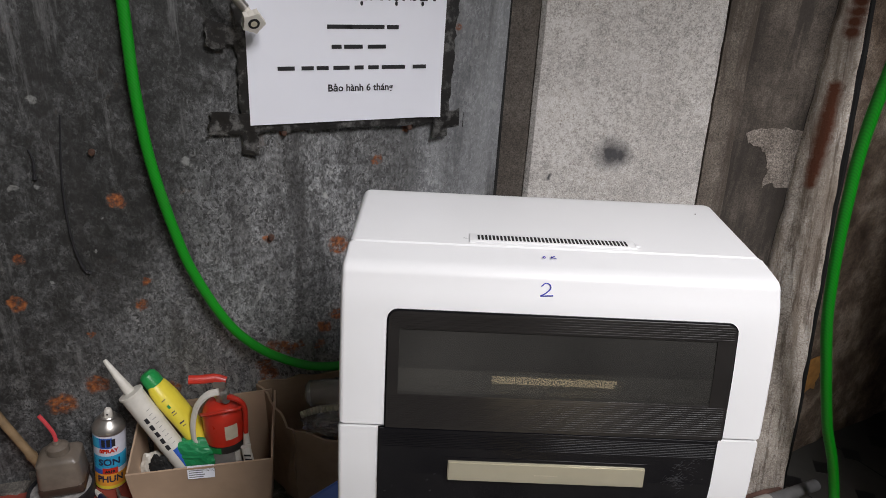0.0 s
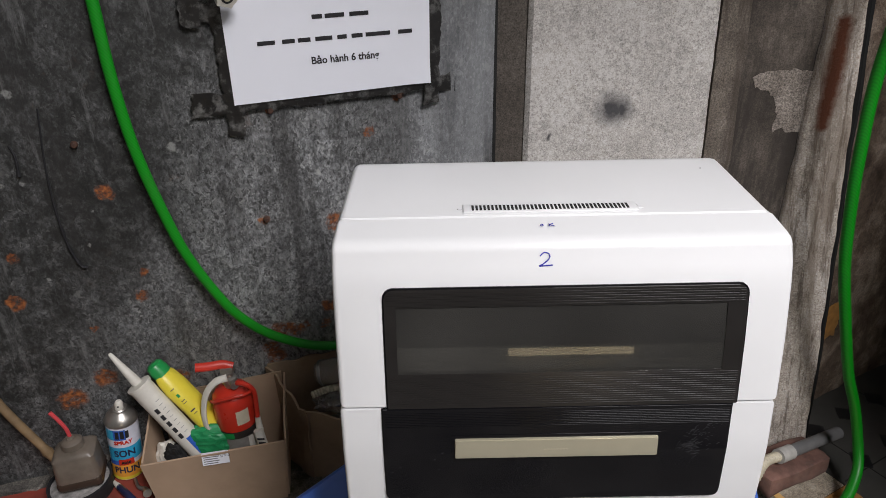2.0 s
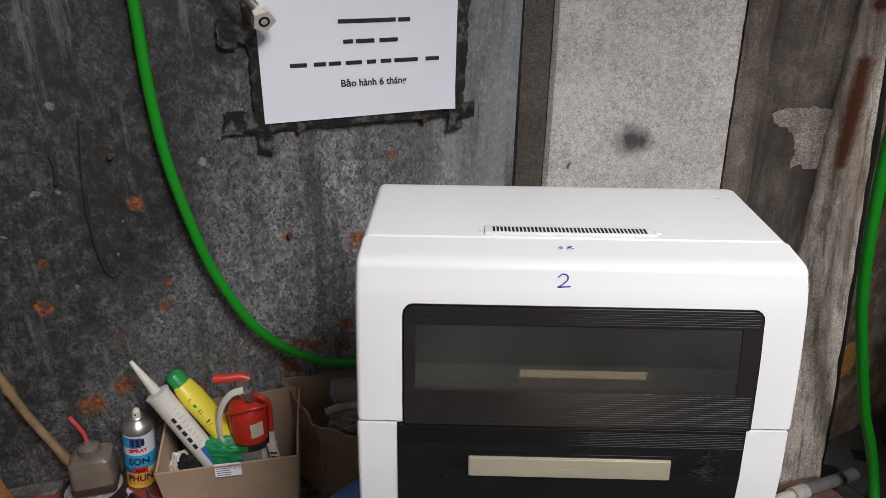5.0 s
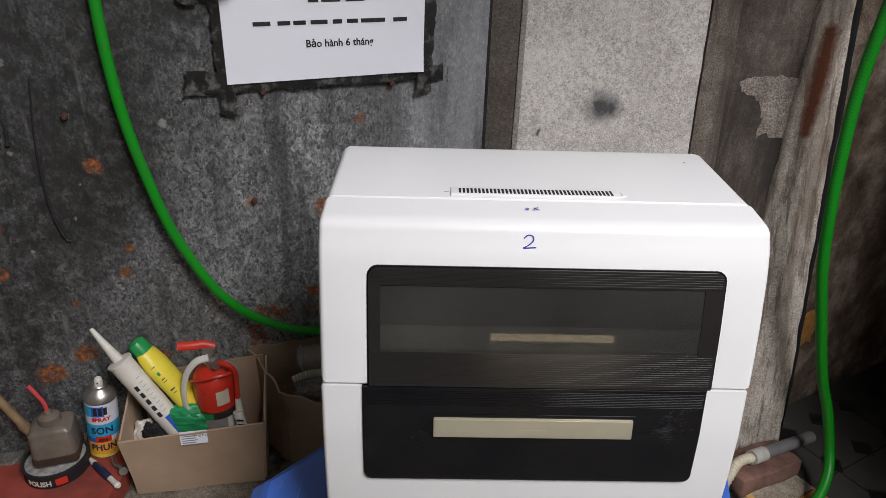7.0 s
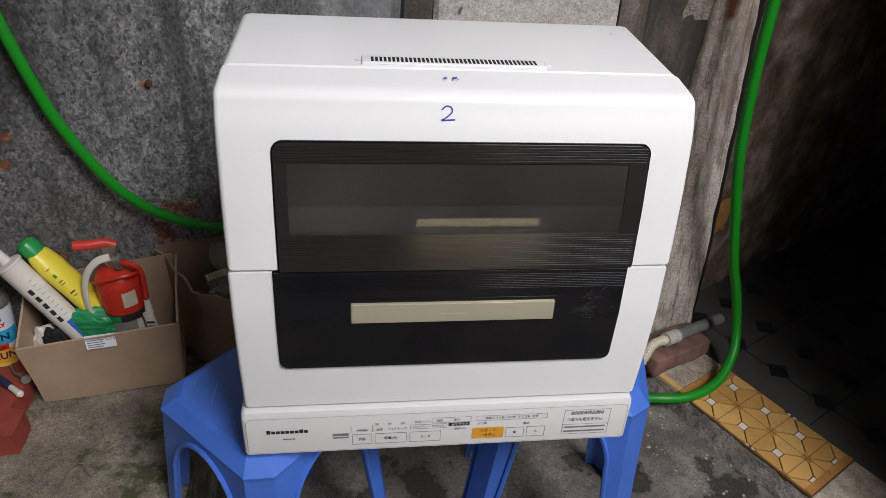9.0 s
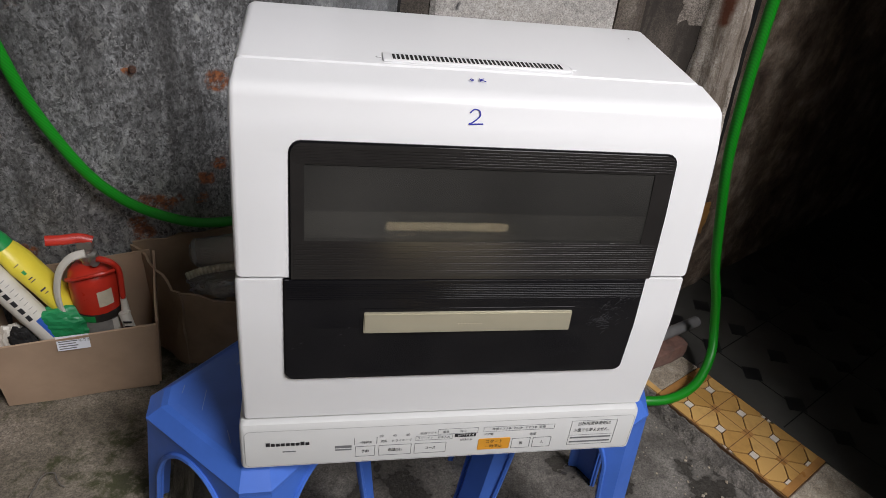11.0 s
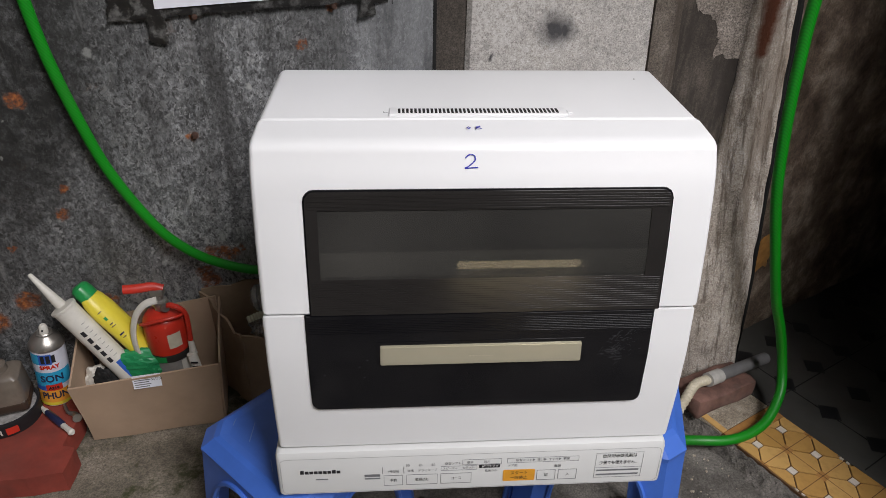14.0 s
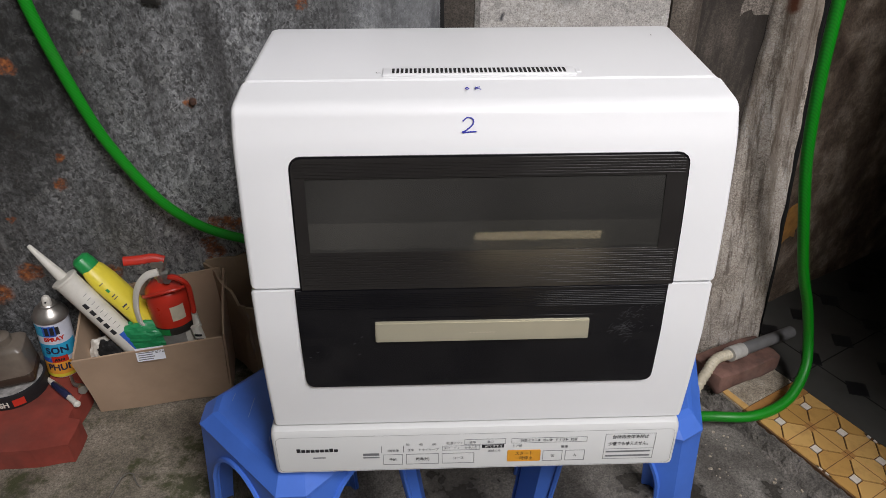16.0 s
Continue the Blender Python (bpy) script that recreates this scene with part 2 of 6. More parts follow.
def concrete(name, lo, mid, hi, scale=9.0, rough=0.9, fleck=None, stain=None, wet=False, rel=0.5, moss=False, marks=(), markcol=(0, 0, 0), marksoft=1.0, wobble=0.02, grain=None, lean=0.0):
    m, n, l, b = material(name)
    v = coords(n)
    lv = v
    if lean:
        tilt = n.new("ShaderNodeMapping")
        tilt.inputs["Rotation"].default_value = (0, radians(lean), 0)
        l.new(v, tilt.inputs[0])
        lv = tilt.outputs[0]
    a = noise_tex(n, l, v, scale, 8, 0.65)
    c = ramp(n, l, a, [(0.32, lo), (0.5, mid), (0.68, hi)])
    g = noise_tex(n, l, v, scale * 14, 6, 0.7)
    c = mix(n, l, 0.55, c, ramp(n, l, g, [(0.3, (0.25, 0.25, 0.25)), (0.7, (0.78, 0.78, 0.78))]), "OVERLAY")
    g2 = noise_tex(n, l, v, 280, 4, 0.7)
    c = mix(n, l, 0.7, c, ramp(n, l, g2, [(0.32, (0.15, 0.15, 0.15)), (0.68, (0.85, 0.85, 0.85))]), "OVERLAY")
    if fleck:
        f = noise_tex(n, l, v, 120, 4, 0.6)
        w = noise_tex(n, l, v, 4, 3, 0.5)
        c = mix(n, l, math_node(n, l, "MULTIPLY", ramp(n, l, f, [(0.5, 0.0), (0.6, 1.0)]), ramp(n, l, w, [(0.42, 0.0), (0.62, 0.8)])), c, fleck)
    if stain:
        s = noise_tex(n, l, lv, 16, 8, 0.7, (1, 1, 0.13))
        c = mix(n, l, ramp(n, l, s, [(0.48, 0.0), (0.6, 0.85)]), c, stain)
    if grain:
        s = noise_tex(n, l, lv, 70, 7, 0.75, (1, 1, 0.09))
        c = mix(n, l, ramp(n, l, s, [(0.50, 0.0), (0.62, 0.75)]), c, grain)
        s = noise_tex(n, l, v, 55, 7, 0.8, (1, 1, 0.5))
        c = mix(n, l, ramp(n, l, s, [(0.58, 0.0), (0.64, 0.7)]), c, grain)
    if moss:
        w = noise_tex(n, l, v, 6.5, 8, 0.72)
        c = mix(n, l, ramp(n, l, w, [(0.49, 0.0), (0.56, 0.9)]), c, (0.042, 0.048, 0.014))
        w = noise_tex(n, l, v, 3.3, 6, 0.6)
        c = mix(n, l, ramp(n, l, w, [(0.55, 0.0), (0.64, 0.7)]), c, (0.05, 0.045, 0.035))
    if marks:
        c = mix(n, l, math_node(n, l, "MULTIPLY", spot_mask(n, l, v, marks, wobble), marksoft, True), c, markcol)
    l.new(c, b.inputs["Base Color"])
    b.inputs["Roughness"].default_value = rough
    if wet:
        w = noise_tex(n, l, v, 4.5, 5, 0.6)
        wm = ramp(n, l, w, [(0.5, 0.0), (0.54, 1.0)])
        l.new(mix(n, l, math_node(n, l, "MULTIPLY", wm, 0.8), c, (0.018, 0.016, 0.014)), b.inputs["Base Color"])
        l.new(ramp(n, l, w, [(0.5, rough), (0.54, 0.22)]), b.inputs["Roughness"])
    h = math_node(n, l, "ADD", g, math_node(n, l, "MULTIPLY", a, 2.0))
    bump(n, l, b, h, rel, 0.004)
    return m


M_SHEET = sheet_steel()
M_PILASTER = concrete("pale_cement_render", (0.37, 0.352, 0.327), (0.5, 0.478, 0.448), (0.62, 0.597, 0.562), 6, fleck=(0.7, 0.68, 0.65), rel=0.25, marks=[(0.222, 1.022, 0.021), (0.236, 1.012, 0.02), (0.25, 1.016, 0.024), (0.23, 1.018, 0.036), (0.1, 0.96, 0.006)], markcol=(0.055, 0.055, 0.06), marksoft=0.95, wobble=0.025)
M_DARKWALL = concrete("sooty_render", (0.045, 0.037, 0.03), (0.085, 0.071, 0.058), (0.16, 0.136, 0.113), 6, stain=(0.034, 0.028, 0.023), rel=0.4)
M_BROWNWALL = concrete("brown_strip_render", (0.06, 0.05, 0.041), (0.085, 0.073, 0.061), (0.12, 0.105, 0.09), 7, rel=0.3)
M_JAMB = concrete("streaked_render", (0.36, 0.315, 0.262), (0.54, 0.485, 0.42), (0.70, 0.645, 0.575), 12, stain=(0.30, 0.25, 0.20), rel=0.8, grain=(0.12, 0.09, 0.065), lean=7.0, marks=[(0.680 + 0.0002 * k, 1.19 - 0.008 * k, 0.013 + 0.005 * math.sin(k * 0.12)) for k in range(28)] + [(0.68, 1.3 + 0.02 * k, 0.015) for k in range(4)], markcol=(0.125, 0.04, 0.017), marksoft=1.15, wobble=0.012)
M_ROOMWALL = concrete("peeling_brown_render", (0.05, 0.032, 0.02), (0.17, 0.125, 0.09), (0.42, 0.35, 0.28), 9, rel=0.9)
M_BAYSTRIP = concrete("rough_brown_render", (0.09, 0.075, 0.06), (0.155, 0.132, 0.108), (0.23, 0.20, 0.17), 16, stain=(0.07, 0.056, 0.044), rel=0.8)
M_PATCH = concrete("grey_plaster_patch", (0.14, 0.12, 0.10), (0.22, 0.192, 0.165), (0.30, 0.265, 0.23), 20, rel=0.4)
M_FLOOR = concrete("damp_concrete", (0.07, 0.063, 0.055), (0.14, 0.13, 0.115), (0.26, 0.245, 0.22), 9, wet=True, rel=0.6)
M_LEDGE = concrete("mossy_concrete", (0.09, 0.078, 0.057), (0.19, 0.166, 0.128), (0.30, 0.265, 0.213), 7, moss=True, rel=1.0)
M_SILLCON = concrete("sill_cement", (0.2, 0.165, 0.12), (0.36, 0.31, 0.24), (0.5, 0.45, 0.37), 26, rel=0.6)
M_KERB = concrete("broken_cement", (0.06, 0.055, 0.05), (0.13, 0.12, 0.105), (0.22, 0.2, 0.18), 16, rel=1.0)
M_OUTER = concrete("plain_render", (0.12, 0.115, 0.105), (0.17, 0.165, 0.155), (0.22, 0.215, 0.2), 3)
# light grey tile, its colour darkened to paint in the room's dimness
M_ROOMFLOOR = simple("dimmed_grey_tile", (0.058, 0.057, 0.052), 0.5, var=0.25, scale=6, dirt=0.7)
M_BLACKTILE = simple("black_floor_tile", (0.012, 0.012, 0.013), 0.4)
M_WHITE = simple("white_plastic", (0.80, 0.81, 0.815), 0.42, var=0.012, scale=4, bumpy=0.02)
M_PANEL = simple("cool_white_plastic", (0.62, 0.63, 0.62), 0.42, var=0.012, scale=5)
M_BLACK = simple("black_gloss_plastic", (0.006, 0.006, 0.0075), 0.1, var=0.1, scale=20)
M_FRAME = simple("smoky_black_plastic", (0.021, 0.0195, 0.0185), 0.16, var=0.1, scale=20)
M_SCUFF = simple("pale_scuffing", (0.036, 0.036, 0.039), 0.6)
# near-black: paints the shade in gaps and holes, also colours black parts
M_GAP = simple("gap_shade_black", (0.01, 0.01, 0.01), 0.8)
M_TUB = simple("grey_tub", (0.30, 0.285, 0.245), 0.5, var=0.2, scale=9)
M_HANDLE = simple("champagne_plastic", (0.47, 0.44, 0.33), 0.38, metal=0.35, var=0.03)
M_BLUE = simple("blue_plastic", (0.055, 0.155, 0.58), 0.4, var=0.12, scale=8, dirt=0.3, dirtcol=(0.15, 0.24, 0.5), bumpy=0.03)

M_SCRATCH = simple("pale_blue_scratch", (0.22, 0.30, 0.55), 0.6)


def braided_hose():
    m, n, l, b = material("green_braided_hose")
    v = coords(n)
    w = n.new("ShaderNodeTexWave")
    w.bands_direction = "DIAGONAL"
    w.inputs["Scale"].default_value = 95
    l.new(v, w.inputs["Vector"])
    c = ramp(n, l, w.outputs["Fac"], [(0.2, (0.003, 0.205, 0.006)), (0.8, (0.004, 0.25, 0.009))])
    c = mix(n, l, ramp(n, l, noise_tex(n, l, v, 14, 5, 0.7), [(0.55, 0.0), (0.8, 0.35)]), c, (0.05, 0.11, 0.04))
    l.new(c, b.inputs["Base Color"])
    b.inputs["Roughness"].default_value = 0.42
    bump(n, l, b, w.outputs["Fac"], 0.12, 0.0008)
    return m


M_HOSE = braided_hose()
M_CARD = simple("brown_cardboard", (0.40, 0.285, 0.195), 0.85, var=0.1, scale=9, dirt=0.3, dirtcol=(0.16, 0.11, 0.07))
M_CARDOLD = simple("stained_cardboard", (0.30, 0.215, 0.14), 0.88, var=0.2, scale=10, dirt=0.5, dirtcol=(0.06, 0.042, 0.028))
M_RED = simple("red_paint", (0.52, 0.03, 0.015), 0.32, var=0.1, scale=20, dirt=0.2)
M_REDSLAB = simple("red_clay_tile", (0.25, 0.043, 0.028), 0.75, var=0.3, scale=14, dirt=0.35, bumpy=0.2)
M_YELLOW = simple("yellow_plastic", (0.72, 0.60, 0.05), 0.4, var=0.05)
M_GREENCAP = simple("green_plastic_cap", (0.015, 0.25, 0.06), 0.35)
M_GREENBAG = simple("green_plastic_bag", (0.02, 0.25, 0.09), 0.35, var=0.2)
M_OFFWHITE = simple("off_white_plastic", (0.62, 0.60, 0.54), 0.5, var=0.08, dirt=0.3, dirtcol=(0.3, 0.26, 0.2))
M_CREAM = simple("cream_plastic", (0.55, 0.5, 0.38), 0.5, var=0.12, dirt=0.3)
M_METAL = simple("scuffed_metal", (0.42, 0.40, 0.37), 0.35, metal=0.85, var=0.2, dirt=0.3)
M_DARKMETAL = simple("dark_metal", (0.06, 0.055, 0.05), 0.45, metal=0.6, var=0.3)
M_GREYPVC = simple("grey_pvc", (0.15, 0.15, 0.15), 0.5, var=0.12, dirt=0.4)
M_BRICK = simple("old_brick", (0.16, 0.085, 0.066), 0.9, var=0.4, scale=24, dirt=0.75, dirtcol=(0.12, 0.10, 0.085), bumpy=0.5)
M_PAPER = simple("white_paper", (0.76, 0.78, 0.84), 0.8, var=0.02, scale=5)
M_INK = simple("black_ink", (0.012, 0.012, 0.014), 0.7)
M_GREYINK = simple("grey_ink", (0.16, 0.165, 0.17), 0.7)
M_TAPE = simple("black_tape", (0.008, 0.0075, 0.007), 0.45, var=0.5, scale=90, dirt=0.85, dirtcol=(0.26, 0.26, 0.25))
M_PEN = simple("blue_marker", (0.03, 0.035, 0.35), 0.6)
M_ORANGE = simple("orange_print", (0.72, 0.33, 0.03), 0.5)
M_BOTTLE = simple("murky_plastic", (0.15, 0.125, 0.10), 0.4, var=0.3, scale=14, dirt=0.6)
M_SLUDGE = simple("dark_liquid", (0.045, 0.03, 0.022), 0.3)
M_PINK = simple("pink_rubber", (0.55, 0.06, 0.07), 0.4)
M_BAMBOO = simple("dry_bamboo", (0.20, 0.135, 0.07), 0.6, var=0.3, scale=25, dirt=0.4)
M_CANBLUE = simple("blue_print", (0.03, 0.10, 0.42), 0.3)
M_CANCYAN = simple("cyan_print", (0.03, 0.33, 0.55), 0.3)
M_CANORANGE = simple("amber_print", (0.75, 0.33, 0.04), 0.3)
M_CANWHITE = simple("white_tin_print", (0.62, 0.64, 0.72), 0.32)
M_NAVY = simple("navy_plastic", (0.015, 0.02, 0.06), 0.4)
M_TILEBROWN = simple("brown_ceramic", (0.38, 0.19, 0.06), 0.3, var=0.2)
M_TILEWHITE = simple("white_ceramic", (0.66, 0.60, 0.52), 0.3, var=0.08)
M_GROUT = simple("dark_brown_joint", (0.12, 0.06, 0.025), 0.8)
M_STRAW = simple("straw_bristle", (0.30, 0.13, 0.03), 0.8, var=0.3)


def smoked_glass():
    m, n, l, b = material("smoked_glass")
    out = n["Material Output"]
    tr, gl, mx = n.new("ShaderNodeBsdfTransparent"), n.new("ShaderNodeBsdfGlossy"), n.new("ShaderNodeMixShader")
    tr.inputs[0].default_value = (0.47, 0.47, 0.46, 1)
    gl.inputs["Roughness"].default_value = 0.025
    fr = n.new("ShaderNodeFresnel")
    fr.inputs[0].default_value = 1.5
    l.new(fr.outputs[0], mx.inputs[0])
    l.new(tr.outputs[0], mx.inputs[1])
    l.new(gl.outputs[0], mx.inputs[2])
    du, mx2 = n.new("ShaderNodeBsdfDiffuse"), n.new("ShaderNodeMixShader")
    du.inputs[0].default_value = (0.42, 0.41, 0.37, 1)
    dust = ramp(n, l, noise_tex(n, l, coords(n), 5, 1, 0.4), [(0.3, 0.035), (0.75, 0.10)])
    l.new(dust, mx2.inputs[0])
    l.new(mx.outputs[0], mx2.inputs[1])
    l.new(du.outputs[0], mx2.inputs[2])
    l.new(mx2.outputs[0], out.inputs[0])
    return m


def clear_plastic():
    m, n, l, b = material("clear_plastic")
    b.inputs["Base Color"].default_value = (0.8, 0.8, 0.78, 1)
    b.inputs["Transmission Weight"].default_value, b.inputs["Roughness"].default_value = 0.85, 0.12
    return m


M_SMOKED, M_CLEAR = smoked_glass(), clear_plastic()

# ---------------------------------------------------------------- mesh helpers
ROOT = {}


def thing(name, at, label, category, group="", kind="", turn=0.0):
    ob = new(name)
    ob.empty_display_size = 0.05
    ob.matrix_basis = pose(*at, 0, 0, turn)
    ROOT[ob] = pose(*at, 0, 0, turn)
    return tagged(ob, label, category, group, kind)


def link_mesh(name, bm, mat, smooth=False):
    me = bpy.data.meshes.new(name)
    bm.to_mesh(me)
    bm.free()
    for m in mat if isinstance(mat, (list, tuple)) else [mat]:
        me.materials.append(m)
    if smooth:
        for p in me.polygons:
            p.use_smooth = True
        me.set_sharp_from_angle(angle=radians(35))
    return me


def part(name, bm, mat, parent, label="", smooth=False):
    """One mesh, given in world metres, under a thing or a part."""
    root = parent
    while root.parent:
        root = root.parent
    bm.transform(ROOT[root].inverted())
    ob = new(name, link_mesh(name, bm, mat, smooth))
    ob.parent = parent
    return tagged(ob, label)


def single(name, bm, mat, label, category, kind="", group="", smooth=False, base=None):
    """A thing that is one mesh, given in world metres; its origin lies at its base."""
    if base is None:
        xs = [v.co for v in bm.verts]
        base = (sum(c.x for c in xs) / len(xs), sum(c.y for c in xs) / len(xs), min(c.z for c in xs))
    bm.transform(Matrix.Translation(base).inverted()) if kind != "structure" else None
    ob = new(name, link_mesh(name, bm, mat, smooth))
    if kind != "structure":
        ob.location = base
    ROOT[ob] = Matrix.Translation(base) if kind != "structure" else Matrix()
    return tagged(ob, label, category, group, kind)


def box(x0, x1, y0, y1, z0, z1, bevel=0.0, seg=2, bm=None, m=None):
    b = bmesh.new()
    bmesh.ops.create_cube(b, size=1, matrix=Matrix.LocRotScale(((x0 + x1) / 2, (y0 + y1) / 2, (z0 + z1) / 2), None, (x1 - x0, y1 - y0, z1 - z0)))
    if bevel:
        bmesh.ops.bevel(b, geom=b.edges[:], offset=bevel, segments=seg, affect="EDGES", profile=0.5)
    if m is not None:
        b.transform(m)
    return merge(bm, b)


def merge(bm, b):
    if bm is None:
        return b
    me = bpy.data.meshes.new("tmp")
    b.to_mesh(me)
    b.free()
    bm.from_mesh(me)
    bpy.data.meshes.remove(me)
    return bm


def lathe(profile, at=(0, 0, 0), m=None, n=28, bm=None):
    """A turned body from (radius, height) pairs."""
    b = bmesh.new()
    rings = []
    for r, z in profile:
        if r < 1e-5:
            rings.append([b.verts.new((0, 0, z))])
        else:
            rings.append([b.verts.new((r * math.cos(2 * math.pi * i / n), r * math.sin(2 * math.pi * i / n), z)) for i in range(n)])
    for a, c in zip(rings, rings[1:]):
        for i in range(n):
            j = (i + 1) % n
            q = [a[i % len(a)], a[j % len(a)], c[j % len(c)], c[i % len(c)]]
            q = list(dict.fromkeys(q))
            if len(q) > 2:
                b.faces.new(q)
    bmesh.ops.recalc_face_normals(b, faces=b.faces[:])
    b.transform((m if m is not None else Matrix()) if at == (0, 0, 0) else Matrix.Translation(at) @ (m if m is not None else Matrix()))
    return merge(bm, b)


def smooth_line(pts, n=8):
    """Catmull-Rom points through pts."""
    p = [Vector(q) for q in pts]
    p = [2 * p[0] - p[1]] + p + [2 * p[-1] - p[-2]]
    out = []
    for i in range(1, len(p) - 2):
        for k in range(n):
            t = k / n
            a, b, c, d = p[i - 1:i + 3]
            out.append(0.5 * (2 * b + (c - a) * t + (2 * a - 5 * b + 4 * c - d) * t * t + (3 * b - a - 3 * c + d) * t ** 3))
    return out + [p[-2]]


def tube(pts, r, n=12, bm=None, radii=None, flat=1.0):
    b = bmesh.new()
    rings = []
    side = None
    for i, p in enumerate(pts):
        d = (pts[min(i + 1, len(pts) - 1)] - pts[max(i - 1, 0)]).normalized()
        if side is None:
            side = d.orthogonal().normalized()
        side = (side - d * side.dot(d)).normalized()
        up = d.cross(side)
        rr = radii[i] if radii else r
        rings.append([b.verts.new(p + rr * (math.cos(2 * math.pi * k / n) * side + flat * math.sin(2 * math.pi * k / n) * up)) for k in range(n)])
    for a, c in zip(rings, rings[1:]):
        for k in range(n):
            b.faces.new((a[k], a[(k + 1) % n], c[(k + 1) % n], c[k]))
    b.faces.new(rings[0][::-1])
    b.faces.new(rings[-1])
    bmesh.ops.recalc_face_normals(b, faces=b.faces[:])
    return merge(bm, b)


def prism(outline, depth, m, bm=None):
    """A flat outline (x, y) in the plane z = 0, thickened to +z, at the pose m."""
    b = bmesh.new()
    a = [b.verts.new((x, y, 0)) for x, y in outline]
    c = [b.verts.new((x, y, depth)) for x, y in outline]
    k = len(a)
    b.faces.new(a[::-1])
    b.faces.new(c)
    for i in range(k):
        b.faces.new((a[i], a[(i + 1) % k], c[(i + 1) % k], c[i]))
    bmesh.ops.recalc_face_normals(b, faces=b.faces[:])
    b.transform(m)
    return merge(bm, b)


def rounded(x0, x1, y0, y1, r, n=5):
    out = []
    for cx, cy, a in ((x1 - r, y1 - r, 0), (x0 + r, y1 - r, 90), (x0 + r, y0 + r, 180), (x1 - r, y0 + r, 270)):
        for k in range(n + 1):
            t = radians(a + 90 * k / n)
            out.append((cx + r * math.cos(t), cy + r * math.sin(t)))
    return out


def ragged(outline, step=0.012, amp=0.005, seed=1):
    """The outline with frayed edges."""
    rnd = random.Random(seed)
    out = []
    for (x0, y0), (x1, y1) in zip(outline, outline[1:] + outline[:1]):
        k = max(1, int(math.hypot(x1 - x0, y1 - y0) / step))
        for i in range(k):
            t = i / k
            out.append((x0 + (x1 - x0) * t + rnd.uniform(-amp, amp), y0 + (y1 - y0) * t + rnd.uniform(-amp, amp)))
    return out


def text_bm(words, height, m, align="CENTER", depth=0.0004, squeeze=1.0, bold=0.0):
    """Lettering as a mesh, its lines in the pose's x-y plane; height is about that of a capital."""
    cu = bpy.data.curves.new("lettering", "FONT")
    cu.body, cu.align_x, cu.align_y, cu.size, cu.extrude, cu.offset = words, align, "CENTER", height / 0.7, depth, bold
    cu.resolution_u = 3
    ob = bpy.data.objects.new("lettering", cu)
    scene.collection.objects.link(ob)
    bpy.context.view_layer.update()
    me = bpy.data.meshes.new_from_object(ob.evaluated_get(bpy.context.evaluated_depsgraph_get()))
    b = bmesh.new()
    b.from_mesh(me)
    bpy.data.objects.remove(ob)
    bpy.data.curves.remove(cu)
    bpy.data.meshes.remove(me)
    b.transform(m @ Matrix.Diagonal((squeeze, 1, 1, 1)))
    return b


def wall_pose(x, y, z, turn=0.0, lean=0.0):
    """Plane whose x runs along an upright surface seen from the front, y up, z towards the viewer."""
    return Matrix.Translation((x, y, z)) @ Euler((radians(90 + lean), 0, radians(turn))).to_matrix().to_4x4()


# ---------------------------------------------------------------- the place
FLOOR, LEDGE, SILL = 0.03, 0.27, 0.066


def sheet_y(x, z):
    """The leaning steel sheet's plane."""
    return 0.807 + 0.328 * x - 0.0708 * z


SHEET_TURN, SHEET_LEAN = math.degrees(math.atan(0.328)), 4.0


def on_sheet(x, z, off=0.0):
    nrm = Vector((0.328, -1, -0.0708)).normalized()
    return Vector((x, sheet_y(x, z), z)) + nrm * off


def sheet_pose(x, z, off=0.0, turn=0.0):
    """Pose with x along the sheet, y up it and z out of it."""
    ex = Vector((1, 0.328, 0)).normalized()
    ez = Vector((0.328, -1, -0.0708)).normalized()
    ey = ez.cross(ex)
    m = Matrix((ex, ey, ez)).transposed().to_4x4()
    return Matrix.Translation(on_sheet(x, z, off)) @ m @ pose(0, 0, 0, 0, 0, turn)


def grid(nx, nz, fn):
    b = bmesh.new()
    vs = [[b.verts.new(fn(i / nx, j / nz)) for i in range(nx + 1)] for j in range(nz + 1)]
    for j in range(nz):
        for i in range(nx):
            b.faces.new((vs[j][i], vs[j][i + 1], vs[j + 1][i + 1], vs[j + 1][i]))
    return b


def steel_sheet():
    def fn(u, v):
        x, z = -1.75 + 1.725 * u, 0.30 + 2.2 * v
        off = 0.016 * math.exp(-((x + 0.115) / 0.035) ** 2) - 0.012 * math.exp(-((x + 0.03) / 0.03) ** 2)
        off += 0.006 * noise.noise((x * 2.2, z * 1.1, 3.0)) + 0.0015 * noise.noise((x * 9, z * 5, 1.0))
        return on_sheet(x, z, off)
    b = grid(110, 70, fn)
    bmesh.ops.recalc_face_normals(b, faces=b.faces[:])
    r = bmesh.ops.extrude_face_region(b, geom=b.faces[:])
    for g in r["geom"]:
        if isinstance(g, bmesh.types.BMVert):
            g.co.y += 0.0025
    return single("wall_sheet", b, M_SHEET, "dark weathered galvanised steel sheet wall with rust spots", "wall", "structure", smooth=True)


def ground_sheet(name, x0, x1, y0, y1, z, mat, label, amp=0.004, n=70, kind="structure", hole=None):
    b = grid(n, n, lambda u, v: (x0 + (x1 - x0) * u, y0 + (y1 - y0) * v, z + amp * noise.noise(((x0 + (x1 - x0) * u) * 6, (y0 + (y1 - y0) * v) * 6, 2.0))))
    return single(name, b, mat, label, "floor", kind, smooth=True)


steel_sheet()
